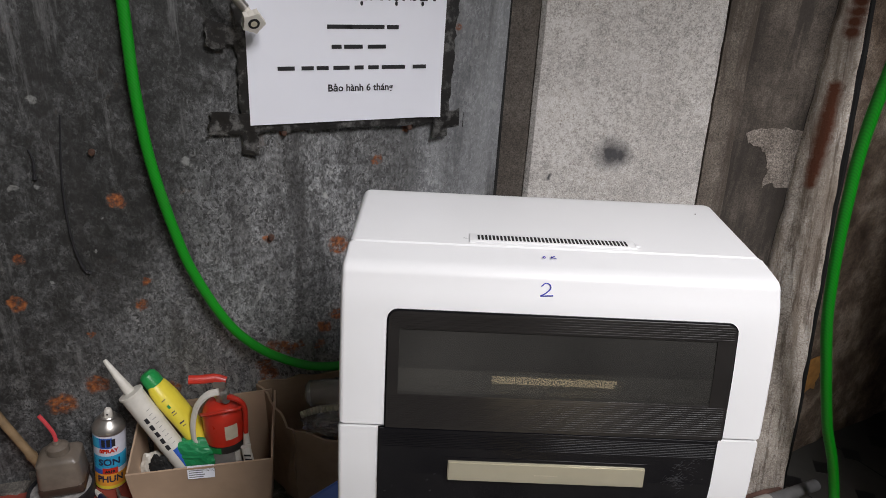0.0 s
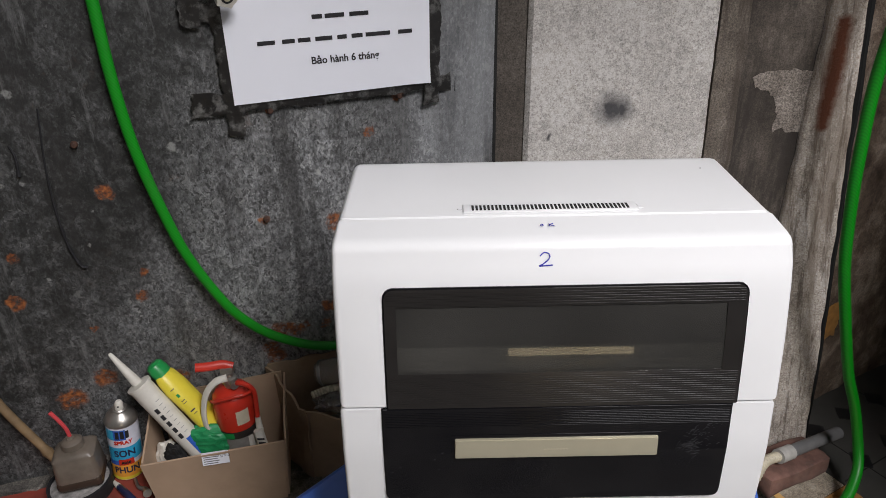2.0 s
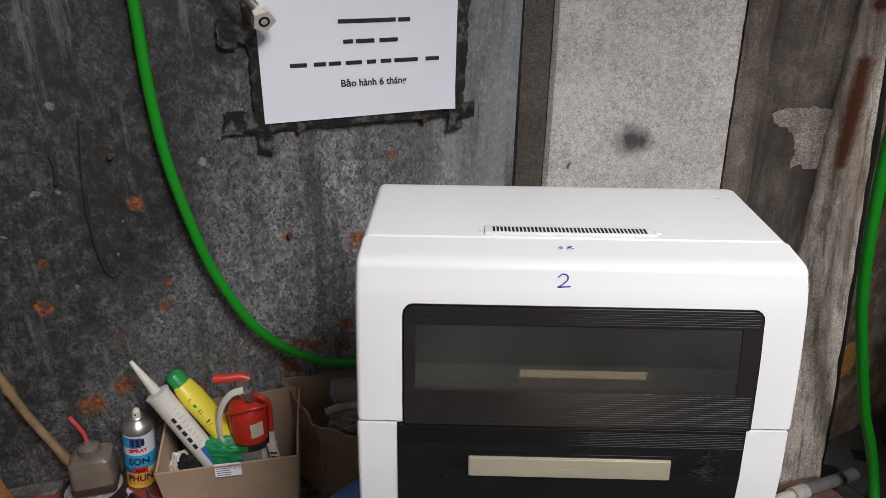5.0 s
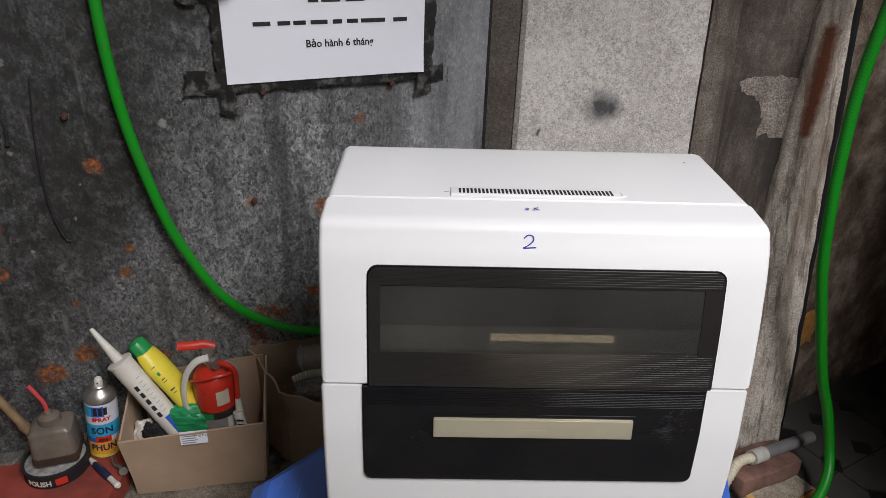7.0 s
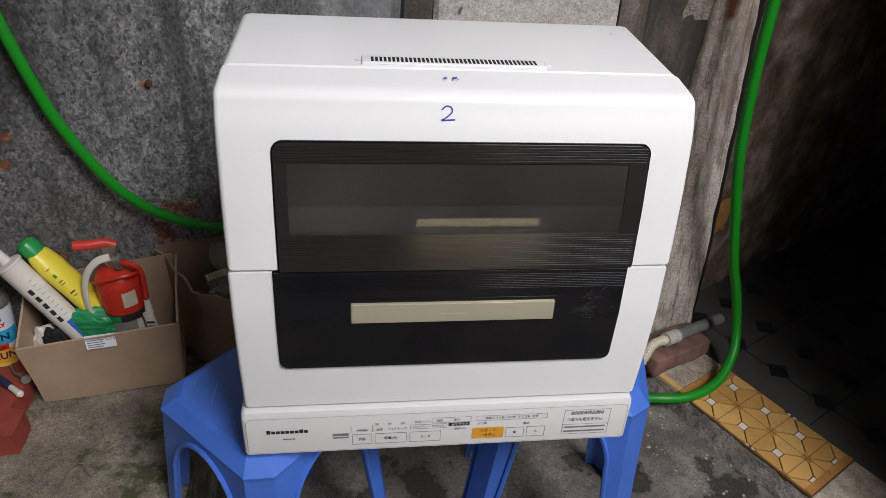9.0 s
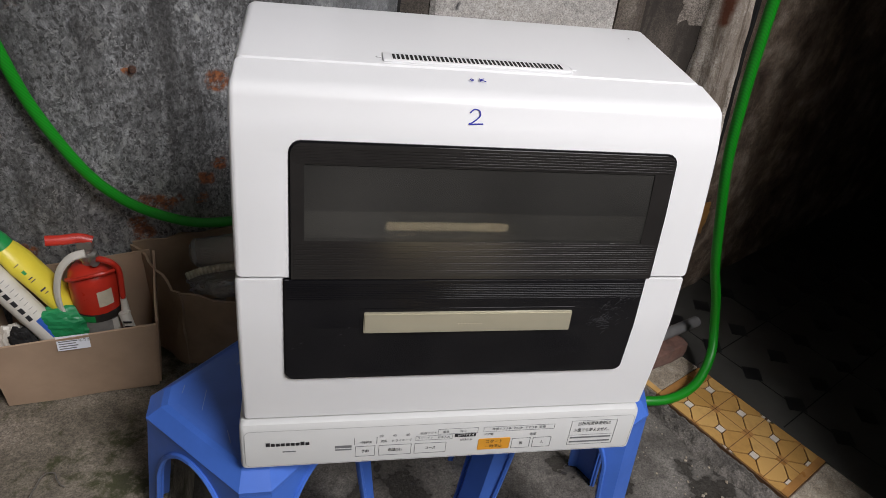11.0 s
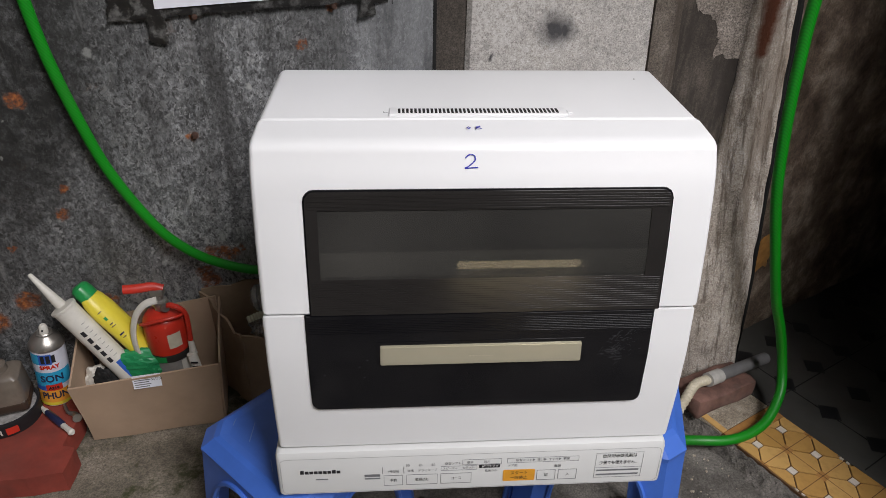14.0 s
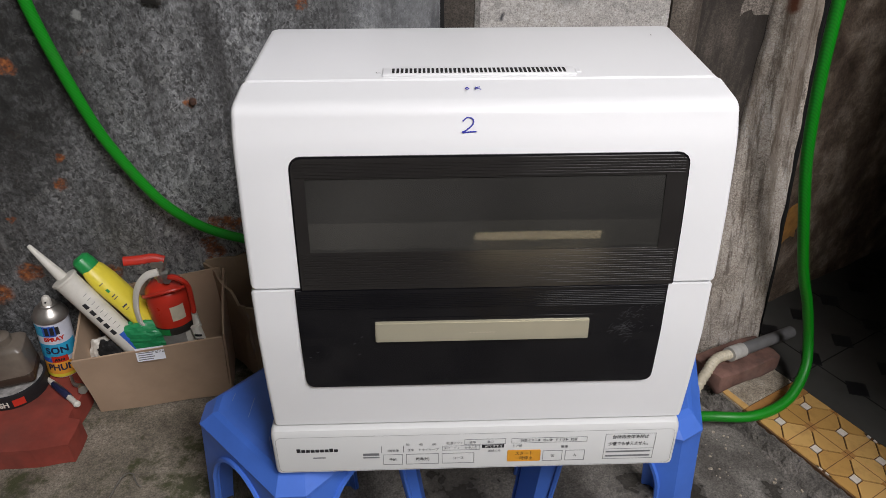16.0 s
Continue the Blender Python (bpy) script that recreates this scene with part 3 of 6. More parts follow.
ground_sheet("ground", -3.2, 3.6, -3.6, 2.6, FLOOR, M_FLOOR, "damp grey concrete floor with wet patches", 0.003, 110)

# raised step along the steel wall
b = grid(60, 40, lambda u, v: (-1.9 + 1.47 * u + 0.02 * noise.noise((0.0, v * 5, 0.0)) * (u > 0.98), -0.55 + 1.5 * v, LEDGE + 0.008 * noise.noise((u * 9, v * 9, 1.0)) - (0.02 if u > 0.99 else 0)))
r = bmesh.ops.extrude_face_region(b, geom=b.faces[:])
for g in r["geom"]:
    if isinstance(g, bmesh.types.BMVert):
        g.co.z = FLOOR - 0.01
bmesh.ops.recalc_face_normals(b, faces=b.faces[:])
single("concrete_step", b, M_LEDGE, "raised mossy concrete step along the steel wall", "step", "structure", smooth=True)
# cement lip under the sheet
b = bmesh.new()
for i in range(14):
    x0 = -1.75 + 0.125 * i
    box(x0, x0 + 0.125, sheet_y(x0, 0.3) - 0.004, sheet_y(x0, 0.3) + 0.07, LEDGE - 0.02, 0.335 + 0.012 * math.sin(i * 2.3), 0.004, 1, b)
single("cement_lip", b, M_KERB, "broken cement lip under the steel sheet", "trim", "structure")

# back wall: recess, pale pilaster, sooty bay, streaked corner post
single("wall_back", box(-1.2, 0.66, 0.80, 0.98, FLOOR - 0.02, 3.7), M_DARKWALL, "sooty dark cement wall", "wall", "structure")
single("wall_strip", box(-0.16, 0.046, 0.792, 0.802, FLOOR, 3.7, 0.003, 1), M_BROWNWALL, "brown cement strip beside the steel sheet", "wall", "structure")


def pilaster():
    def fn(u, v):
        z = FLOOR + 3.1 * v
        x = 0.043 + (0.387 + 0.036 * max(-0.3, min(1.2 - z, 0.5))) * u
        e = min(u, 1 - u) * 0.387
        chip = max(0, noise.noise((x * 30, z * 18, 5.0)) - 0.15) * 0.012 * math.exp(-e / 0.012)
        return (x + 0.003 * noise.noise((z * 7, u, 0.0)), 0.778 + 0.0012 * noise.noise((x * 12, z * 12, 0.0)) + chip + 0.010 * math.exp(-(e / 0.004)), z)
    b = grid(40, 260, fn)
    r = bmesh.ops.extrude_face_region(b, geom=b.faces[:])
    for g in r["geom"]:
        if isinstance(g, bmesh.types.BMVert):
            g.co.y = 0.81
    bmesh.ops.recalc_face_normals(b, faces=b.faces[:])
    return single("pilaster", b, M_PILASTER, "pale grey rendered pilaster with a soot mark", "pilaster", "structure", smooth=True)


pilaster()
# solid dark strip paints the shade between the sheet and the wall
single("sheet_edge_shade", box(-0.034, -0.02, 0.765, 0.795, FLOOR, 3.0), M_GAP, "dark strip for the shade in the gap at the steel sheet's edge", "gap", "structure")


def post_edge(z):
    """The corner post's ragged edge leans out towards its foot."""
    return 0.728 + 0.122 * (1.09 - z) - 0.02 * max(0, 0.3 - z)


def corner_post():
    def fn(u, v):
        z = FLOOR + 2.6 * v
        x = 0.653 + (post_edge(z) - 0.653) * u
        y = 0.785 - 0.03 * u + 0.004 * noise.noise((x * 14, z * 9, 1.0)) + 0.012 * math.exp(-min(u, 1 - u) * 40)
        return (x + 0.004 * noise.noise((z * 16, u * 2, 4.0)), y, z)
    b = grid(26, 200, fn)
    r = bmesh.ops.extrude_face_region(b, geom=b.faces[:])
    for g in r["geom"]:
        if isinstance(g, bmesh.types.BMVert):
            g.co.y = 0.86
    bmesh.ops.recalc_face_normals(b, faces=b.faces[:])
    return single("corner_post", b, M_JAMB, "pale streaked cement corner post beside the doorway", "post", "structure", smooth=True)


corner_post()


def bay_strip():
    """Rough lighter strip of render along the pilaster's edge."""
    def fn(u, v):
        z = FLOOR + 2.8 * v
        x0 = 0.436 + 0.036 * max(-0.3, min(1.2 - z, 0.5))
        x = x0 + (0.062 + 0.006 * noise.noise((z * 8, 2.0, 0.0))) * u
        return (x, 0.792 + 0.0045 * u + 0.002 * noise.noise((x * 30, z * 18, 3.0)), z)
    b = grid(10, 160, fn)
    r = bmesh.ops.extrude_face_region(b, geom=b.faces[:])
    for g in r["geom"]:
        if isinstance(g, bmesh.types.BMVert):
            g.co.y = 0.803
    bmesh.ops.recalc_face_normals(b, faces=b.faces[:])
    return single("wall_bay_strip", b, M_BAYSTRIP, "rough brown cement strip beside the pale pilaster", "wall", "structure", smooth=True)


bay_strip()
# black tube paints the band of shade along the post's cracked edge
b = tube(smooth_line([(post_edge(0.04 + 0.11 * k) + 0.006 + 0.005 * noise.noise((k * 1.3, 0.0, 0.0)), 0.775, 0.04 + 0.11 * k) for k in range(16)], 4), 0.008, 8, radii=[0.004 + 0.012 * k / 60 + 0.002 * noise.noise((k * 0.37, 3.0, 0.0)) for k in range(61)])
single("crack_shade", b, simple("crack_shade_black", (0.004, 0.004, 0.004), 1.0), "black tube for the shade in the crack beside the corner post", "crack", "structure")

# the dark room past the doorway; E runs along the sill, N into the room
E, N = Vector((0.47, -0.883, 0)), Vector((0.883, 0.47, 0))
DOOR = Vector((0.704, 0.564, 0))
DM = Matrix(((E.x, N.x, 0, DOOR.x), (E.y, N.y, 0, DOOR.y), (0, 0, 1, 0), (0, 0, 0, 1)))


def door_box(u0, u1, v0, v1, z0, z1, bevel=0.0, bm=None):
    return box(u0, u1, v0, v1, z0, z1, bevel, 2, bm, DM)


def room_wall():
    def fn(u, v):
        s, z = -0.02 + 2.3 * u, FLOOR + 2.7 * v
        p = Vector((0.69, 0.815, 0)) + N * s
        q = 0.012 * noise.noise((s * 5, z * 4, 2.0)) + 0.004 * noise.noise((s * 22, z * 20, 7.0))
        return (p.x + E.x * q, p.y + E.y * q, z)
    b = grid(110, 110, fn)
    r = bmesh.ops.extrude_face_region(b, geom=b.faces[:])
    for g in r["geom"]:
        if isinstance(g, bmesh.types.BMVert):
            g.co -= E * 0.12
    bmesh.ops.recalc_face_normals(b, faces=b.faces[:])
    return single("wall_room_back", b, M_ROOMWALL, "peeling brown cement wall of the dark room", "wall", "structure", smooth=True)


room_wall()
# door wall, lintel, far walls and ceiling are added to keep the room dark
single("wall_door", door_box(0.74, 3.6, 0.0, 0.19, FLOOR - 0.01, 3.7, 0.004), M_OUTER, "unseen near wall of the doorway, added to keep light out", "wall", "structure")
single("wall_over_door", door_box(-0.3, 0.74, 0.0, 0.19, 2.1, 3.7), M_OUTER, "unseen wall over the doorway, added to keep light out", "wall", "structure")
single("wall_room_far", door_box(-0.6, 3.6, 2.2, 2.3, FLOOR - 0.01, 3.7), M_DARKWALL, "added far wall that closes off the dark room", "wall", "structure")
single("wall_room_side", door_box(3.5, 3.6, 0.19, 2.2, FLOOR - 0.01, 3.7), M_DARKWALL, "added side wall that closes off the dark room", "wall", "structure")
single("room_ceiling", door_box(-0.6, 3.6, 0.0, 2.3, 2.62, 2.72), M_DARKWALL, "added ceiling that closes off the dark room", "ceiling", "structure")
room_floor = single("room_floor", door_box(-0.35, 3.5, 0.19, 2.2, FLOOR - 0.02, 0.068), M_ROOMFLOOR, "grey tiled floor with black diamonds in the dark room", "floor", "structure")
single("door_kerb", door_box(0.0, 1.16, 0.0, 0.2, FLOOR - 0.02, SILL - 0.012, 0.006), M_KERB, "rough cement kerb of the doorway", "kerb", "structure")

# unseen slab added to keep light off the upper part of the back wall
single("shade_slab", box(-1.84, 0.86, -0.16, 0.79, 2.09, 2.12, 0.004, 1), M_OUTER, "unseen slab added to shade the upper back wall", "canopy", "structure")

# unseen walls and ceiling added round the yard, behind and beside the camera
single("wall_left", box(-2.0, -1.85, -2.8, 1.0, FLOOR - 0.02, 3.7), M_OUTER, "unseen plain side wall added to close the yard", "wall", "structure")
b = box(-2.0, 0.5, -2.8, 1.0, 3.7, 3.8)
box(2.25, 2.9, -2.8, 1.0, 3.7, 3.8, bm=b)
box(0.5, 2.25, -1.15, 1.0, 3.7, 3.8, bm=b)
single("ceiling", b, M_OUTER, "unseen ceiling with an opening added for the area lamp", "ceiling", "structure")
# foot gap added so the glow behind can reach the window pane
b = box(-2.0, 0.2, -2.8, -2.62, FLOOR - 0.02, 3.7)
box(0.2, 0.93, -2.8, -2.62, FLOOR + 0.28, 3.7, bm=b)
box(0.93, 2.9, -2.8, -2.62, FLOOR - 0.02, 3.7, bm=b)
single("wall_front", b, M_OUTER, "unseen plain wall with a low gap added at its foot", "wall", "structure")

# ---------------------------------------------------------------- the dishwasher
def front_y(z):
    """The machine's front, bowed outwards towards its foot."""
    pts = [(0.535, 0.016), (0.612, 0.031), (0.70, 0.031), (0.77, 0.034), (0.836, 0.043), (0.92, 0.0568), (0.99, 0.072), (1.02, 0.082), (1.035, 0.092)]
    if z <= pts[0][0]:
        return pts[0][1]
    for (a, ya), (b2, yb) in zip(pts, pts[1:]):
        if z <= b2:
            return ya + (yb - ya) * (z - a) / (b2 - a)
    return pts[-1][1]


def extrude_x(outline, x0, x1, bevel, seg=3):
    """A body with the side outline (y, z), its end rims rounded."""
    b = bmesh.new()
    a = [b.verts.new((x0, y, z)) for y, z in outline]
    c = [b.verts.new((x1, y, z)) for y, z in outline]
    k = len(a)
    fa, fc = b.faces.new(a), b.faces.new(c[::-1])
    for i in range(k):
        b.faces.new((a[i], c[i], c[(i + 1) % k], a[(i + 1) % k]))
    bmesh.ops.recalc_face_normals(b, faces=b.faces[:])
    if bevel:
        ed = list(fa.edges) + list(fc.edges)
        bmesh.ops.bevel(b, geom=ed, offset=bevel, segments=seg, affect="EDGES", profile=0.5)
    return b


def cut(bm, cutter):
    """bm minus cutter."""
    obs = []
    for k in (bm, cutter):
        me = bpy.data.meshes.new("tmp")
        k.to_mesh(me)
        k.free()
        obs.append(bpy.data.objects.new("tmp", me))
        scene.collection.objects.link(obs[-1])
    md = obs[0].modifiers.new("cut", "BOOLEAN")
    md.object, md.operation, md.solver = obs[1], "DIFFERENCE", "EXACT"
    bpy.context.view_layer.update()
    me = bpy.data.meshes.new_from_object(obs[0].evaluated_get(bpy.context.evaluated_depsgraph_get()))
    out = bmesh.new()
    out.from_mesh(me)
    for o in obs:
        bpy.data.objects.remove(o)
    return out


def front_strip(x0, x1, z0, z1, off, thick, r=0.0, nz=14, low=None, high=None):
    """A thin panel that follows the bowed front."""
    out = rounded(x0, x1, z0, z1, r, 4) if r else [(x0, z0), (x1, z0), (x1, z1), (x0, z1)]
    b = bmesh.new()
    f = b.faces.new([b.verts.new((x, 0, z)) for x, z in out])
    for z, way in ((low, -1), (high, 1)):
        if z is not None:
            bmesh.ops.bisect_plane(b, geom=b.verts[:] + b.edges[:] + b.faces[:], plane_co=(0, 0, z), plane_no=(0, 0, way), clear_outer=True)
    for k in range(1, nz):
        z = z0 + (z1 - z0) * k / nz
        bmesh.ops.bisect_plane(b, geom=b.verts[:] + b.edges[:] + b.faces[:], plane_co=(0, 0, z), plane_no=(0, 0, 1))
    for v in b.verts:
        v.co.y = front_y(v.co.z) - off
    g = bmesh.ops.extrude_face_region(b, geom=b.faces[:])
    for e in g["geom"]:
        if isinstance(e, bmesh.types.BMVert):
            e.co.y += thick
    bmesh.ops.recalc_face_normals(b, faces=b.faces[:])
    return b


SEAM = 0.836


def window_pane():
    """Bowed clear pane; its curl towards the lower edge is added to place the beige reflection."""
    zs = [0.8815 + 0.088 * k / 48 for k in range(49)]
    ys = [front_y(0.8815) - 0.0022]
    for a, c in zip(zs, zs[1:]):
        ys.append(ys[-1] + (c - a) * min(0.232, 0.153 + 2.4 * ((a + c) / 2 - 0.897)))
    b = bmesh.new()
    rows = [[b.verts.new((x, y, z)) for x in (-0.197, 0.003, 0.203)] for y, z in zip(ys, zs)]
    for r0, r1 in zip(rows, rows[1:]):
        for i in range(2):
            b.faces.new((r0[i], r0[i + 1], r1[i + 1], r1[i]))
    g = bmesh.ops.extrude_face_region(b, geom=b.faces[:])
    for e in g["geom"]:
        if isinstance(e, bmesh.types.BMVert):
            e.co.y += 0.0012
    bmesh.ops.recalc_face_normals(b, faces=b.faces[:])
    return b


def dishwasher():
    t = thing("dishwasher", (0, 0.18, 0.533), "white countertop dishwasher with smoked windows, standing on two blue stools", "dishwasher")
    # upper door and casing
    arc = [(0.0885, 1.0315), (0.0925, 1.0368), (0.0995, 1.0408), (0.108, 1.0425), (0.148, 1.0475)]
    low = [(front_y(SEAM + 0.0018 + k * (1.028 - SEAM - 0.001) / 12), SEAM + 0.0018 + k * (1.028 - SEAM - 0.001) / 12) for k in range(13)]
    b = extrude_x([(0.148, SEAM + 0.0018)] + low + arc, -0.2705, 0.2785, 0.007)
    b = cut(b, box(-0.196, 0.202, -0.1, 0.3, 0.848, 0.972))
    upper = part("upper_door", b, M_WHITE, t, smooth=True)
    b = extrude_x([(0.1495, SEAM + 0.0018), (0.1495, 1.0478), (0.1505, 1.0492), (0.327, 1.0575), (0.341, 1.0545), (0.349, 1.046), (0.351, 1.033), (0.351, SEAM + 0.0018)], -0.2695, 0.2755, 0.010, 4)
    top = part("rear_casing", b, M_WHITE, t, smooth=True)
    # lower door
    low = [(front_y(0.6205 + k * 0.2135 / 10), 0.6205 + k * 0.2135 / 10) for k in range(11)]
    b = extrude_x([(0.344, 0.6205)] + low + [(0.344, 0.834)], -0.271, 0.2765, 0.006)
    part("lower_door", b, M_WHITE, t, smooth=True)
    part("seam_gasket", box(-0.268, 0.273, 0.052, 0.34, 0.834, 0.838), M_GAP, t)
    # base with its sloping control panel
    b = extrude_x([(0.344, 0.535), (0.024, 0.535), (0.0165, 0.541), (0.0215, 0.605), (0.026, 0.613), (0.034, 0.6155), (0.344, 0.6155)], -0.277, 0.2755, 0.008)
    base = part("base", b, M_PANEL, t, smooth=True)
    # dark filler paints the shade in the gap over the base
    part("base_gap", box(-0.27, 0.274, 0.046, 0.34, 0.6135, 0.6225), M_GAP, t)
    for x in (-0.22, 0.22):
        for y in (0.06, 0.3):
            part("foot", lathe([(0, 0.527), (0.018, 0.527), (0.018, 0.536), (0, 0.536)], (x, y, 0), n=14), M_GAP, t)
    # upper window: frame, clear pane with a ribbed zone above and below
    part("window_gasket", front_strip(-0.2115, 0.2265, 0.82, 0.9915, 0.0012, 0.002, 0.0125, 14, low=0.8364), M_BLACK, upper, "black window gasket")
    fr = front_strip(-0.2095, 0.2245, 0.82, 0.9895, 0.003, 0.004, 0.011, 20, low=0.8364)
    win = part("window_frame", cut(fr, box(-0.1955, 0.2015, 0.0, 0.2, 0.883, 0.968)), M_FRAME, upper, "black glossy window frame")
    pane = part("window_pane", window_pane(), M_SMOKED, upper, "smoked clear window", smooth=True)
    pane.visible_shadow = False
    for k in range(14):
        z = 0.8405 + 0.003 * k
        part("rib", front_strip(-0.2065, 0.2215, z, z + 0.0014, 0.0037, 0.0012, 0.0, 1), M_FRAME, win)
    for k in range(6):
        z = 0.970 + 0.003 * k
        part("rib", front_strip(-0.2065, 0.2215, z, z + 0.0014, 0.0037, 0.0012, 0.0, 1), M_FRAME, win)
    # tub behind the pane
    b = box(-0.1957, 0.2017, 0.05, 0.1465, 0.8483, 0.9717)
    bmesh.ops.delete(b, geom=[f for f in b.faces if f.calc_center_median().y < 0.06], context="FACES")
    bmesh.ops.reverse_faces(b, faces=b.faces[:])
    for v in b.verts:
        if v.co.y < 0.1:
            v.co.y = front_y(v.co.z) + 0.0015
    part("tub", b, M_TUB, upper, "dim grey inner tub")
    # lower window and handle
    part("window_gasket", front_strip(-0.2185, 0.2215, 0.6915, 0.85, 0.0012, 0.002, 0.0115, 14, high=0.8356), M_BLACK, t, "black panel gasket")
    lw = front_strip(-0.2165, 0.2195, 0.6935, 0.85, 0.0045, 0.0055, 0.010, 14, high=0.8356)
    lw = part("lower_window", lw, M_BLACK, t, "black glossy lower panel with scuffs")
    for k in range(9):
        z = 0.8105 + 0.0024 * k
        part("rib", front_strip(-0.2145, 0.2175, z, z + 0.0011, 0.0051, 0.0012, 0.0, 1), M_BLACK, lw)
    rs = random.Random(7)
    for cx, cz, sd, count in ((0.172, 0.776, 0.0065, 60), (0.173, 0.797, 0.005, 14), (0.187, 0.785, 0.008, 18), (0.2, 0.808, 0.006, 12)):
        for k in range(count):
            x, z = rs.gauss(cx, sd), rs.gauss(cz, sd)
            a, w = rs.uniform(-0.5, 1.1), rs.uniform(0.001, 0.0042)
            q = [(x + w * t2 * math.cos(a), z + w * t2 * math.sin(a) + 0.0006 * (1 - t2 * t2)) for t2 in (-1, 0, 1)]
            part("scuff", tube(smooth_line([(u, front_y(c) - 0.0046, c) for u, c in q], 3), rs.uniform(0.00012, 0.00026), 4), M_SCUFF, lw, "pale scuff")
    for x, z in ((-0.2, 0.75), (-0.145, 0.772), (-0.155, 0.762), (-0.15, 0.745), (-0.21, 0.742)):
        part("scuff", tube([Vector((x, front_y(z) - 0.0046, z)), Vector((x + 0.003, front_y(z) - 0.0046, z + 0.001))], 0.0003, 4), M_SCUFF, lw, "pale scuff")
    b = front_strip(-0.1315, 0.1345, 0.7610, 0.7985, 0.0052, 0.002, 0.0015, 6)
    part("handle_recess", b, M_BLACK, t)
    b = front_strip(-0.127, 0.130, 0.7665, 0.794, 0.0088, 0.0055, 0.0015, 6)
    bmesh.ops.bevel(b, geom=[e for e in b.edges if e.calc_face_angle(0) > 1.0], offset=0.0012, segments=2, affect="EDGES")
    h = part("handle", b, M_HANDLE, t, "champagne coloured handle bar", smooth=True)
    for k in range(8):
        part("dot", box(-0.014 + 0.004 * k, -0.012 + 0.004 * k, front_y(0.779) - 0.0092, front_y(0.779) - 0.008, 0.778, 0.7795), M_CREAM, h)
    # vent on top
    b = box(-0.111, 0.111, 0.156, 0.182, 1.0485, 1.0518, 0.0014, 3)
    b.transform(Matrix.Translation((0, 0, 0.0004)))
    v = part("vent", b, M_WHITE, top, "raised white slotted vent", smooth=True)
    # near-black bars paint the shade inside the vent's slots
    for k in range(40):
        x = -0.0985 + 0.197 * k / 39
        part("slot", box(x - 0.0015, x + 0.0015, 0.1605, 0.1765, 1.0517, 1.0525), M_GAP, v)
    part("vent_end", box(0.112, 0.1185, 0.164, 0.176, 1.0492, 1.0512, 0.0008, 1), M_WHITE, v)
    part("vent_mark", box(-0.1185, -0.1176, 0.168, 0.190, 1.0494, 1.0502), M_GREYINK, v)
    part("vent_mark", box(-0.1185, -0.1125, 0.168, 0.1688, 1.0494, 1.0502), M_GREYINK, v)
    part("speck", lathe([(0, 0), (0.0012, 0), (0.0012, 0.0003), (0, 0.0003)], (0.235, 0.29, 1.0566), n=8), M_GAP, top)
    # marker writing
    def stroke(pts, r, parent):
        part("marker_stroke", tube(smooth_line([(x, front_y(z) - 0.0004, z) for x, z in pts], 5), r, 6), M_PEN, parent, "blue marker stroke")
    s, ox, oz = 0.0082, -0.0165, 1.0205
    stroke([(ox + s * a, oz + s * c) for a, c in ((-0.8, 0.5), (-0.2, 0.9), (0.5, 0.75), (0.55, 0.2), (-0.3, -0.5), (-0.9, -0.8), (0.1, -0.75), (1.0, -0.7))], 0.0008, upper)
    for pts in ([(-0.0185, 0.124), (-0.0165, 0.127), (-0.0145, 0.124), (-0.0165, 0.1215), (-0.0185, 0.124)], [(-0.007, 0.129), (-0.007, 0.121)], [(-0.002, 0.129), (-0.0065, 0.1255), (-0.001, 0.121)]):
        part("marker_stroke", tube(smooth_line([(x, y, 1.0466) for x, y in pts], 4), 0.0005, 5), M_PEN, upper, "blue marker stroke")
    # control panel print
    lean = -4.5

    def pp(x, z, lift=0.0004):
        y = 0.0165 + (z - 0.541) / 0.064 * 0.005 - lift
        return wall_pose(x, y, z, 0, lean)

    def label(words, x, z, h, mat=M_GREYINK, align="CENTER", squeeze=1.0, bold=0.0, lift=0.0006):
        part("lettering", text_bm(words, 0.86 * h, pp(x, z, lift), align, 0.00005, 0.9 * squeeze, bold), mat, base)

    def bar(x0, x1, z0, z1, mat=M_GREYINK, lift=0.0003):
        part("print_bar", prism([(x0 - (x0 + x1) / 2, -(z1 - z0) / 2), ((x1 - x0) / 2, -(z1 - z0) / 2), ((x1 - x0) / 2, (z1 - z0) / 2), (-(x1 - x0) / 2, (z1 - z0) / 2)], lift, pp((x0 + x1) / 2, (z0 + z1) / 2, 0.0001)), mat, base)

    def outline(x0, x1, z0, z1, w=0.0005, mat=M_GREYINK):
        b = None
        for a, c, d, e in ((x0, x1, z0, z0 + w), (x0, x1, z1 - w, z1), (x0, x0 + w, z0 + w, z1 - w), (x1 - w, x1, z0 + w, z1 - w)):
            b = prism([(-(c - a) / 2, -(e - d) / 2), ((c - a) / 2, -(e - d) / 2), ((c - a) / 2, (e - d) / 2), (-(c - a) / 2, (e - d) / 2)], 0.0004, pp((a + c) / 2, (d + e) / 2, 0.0001), b)
        return b

    for x0, x1, words in ((-0.128, -0.1015, "予約"), (-0.0965, -0.052, "乾燥(分)"), (-0.0475, -0.0035, "コース"), (0.091, 0.118, "切"), (0.122, 0.149, "入")):
        part("button", outline(x0, x1, 0.5515, 0.5705), M_GREYINK, base, "outlined button")
        label(words, (x0 + x1) / 2, 0.561, 0.0052, M_INK, squeeze=0.9)
    part("start_button", prism(rounded(-0.023, 0.023, -0.0105, 0.0105, 0.002), 0.0006, pp(0.065, 0.5625, 0.0001)), M_ORANGE, base, "orange start button")
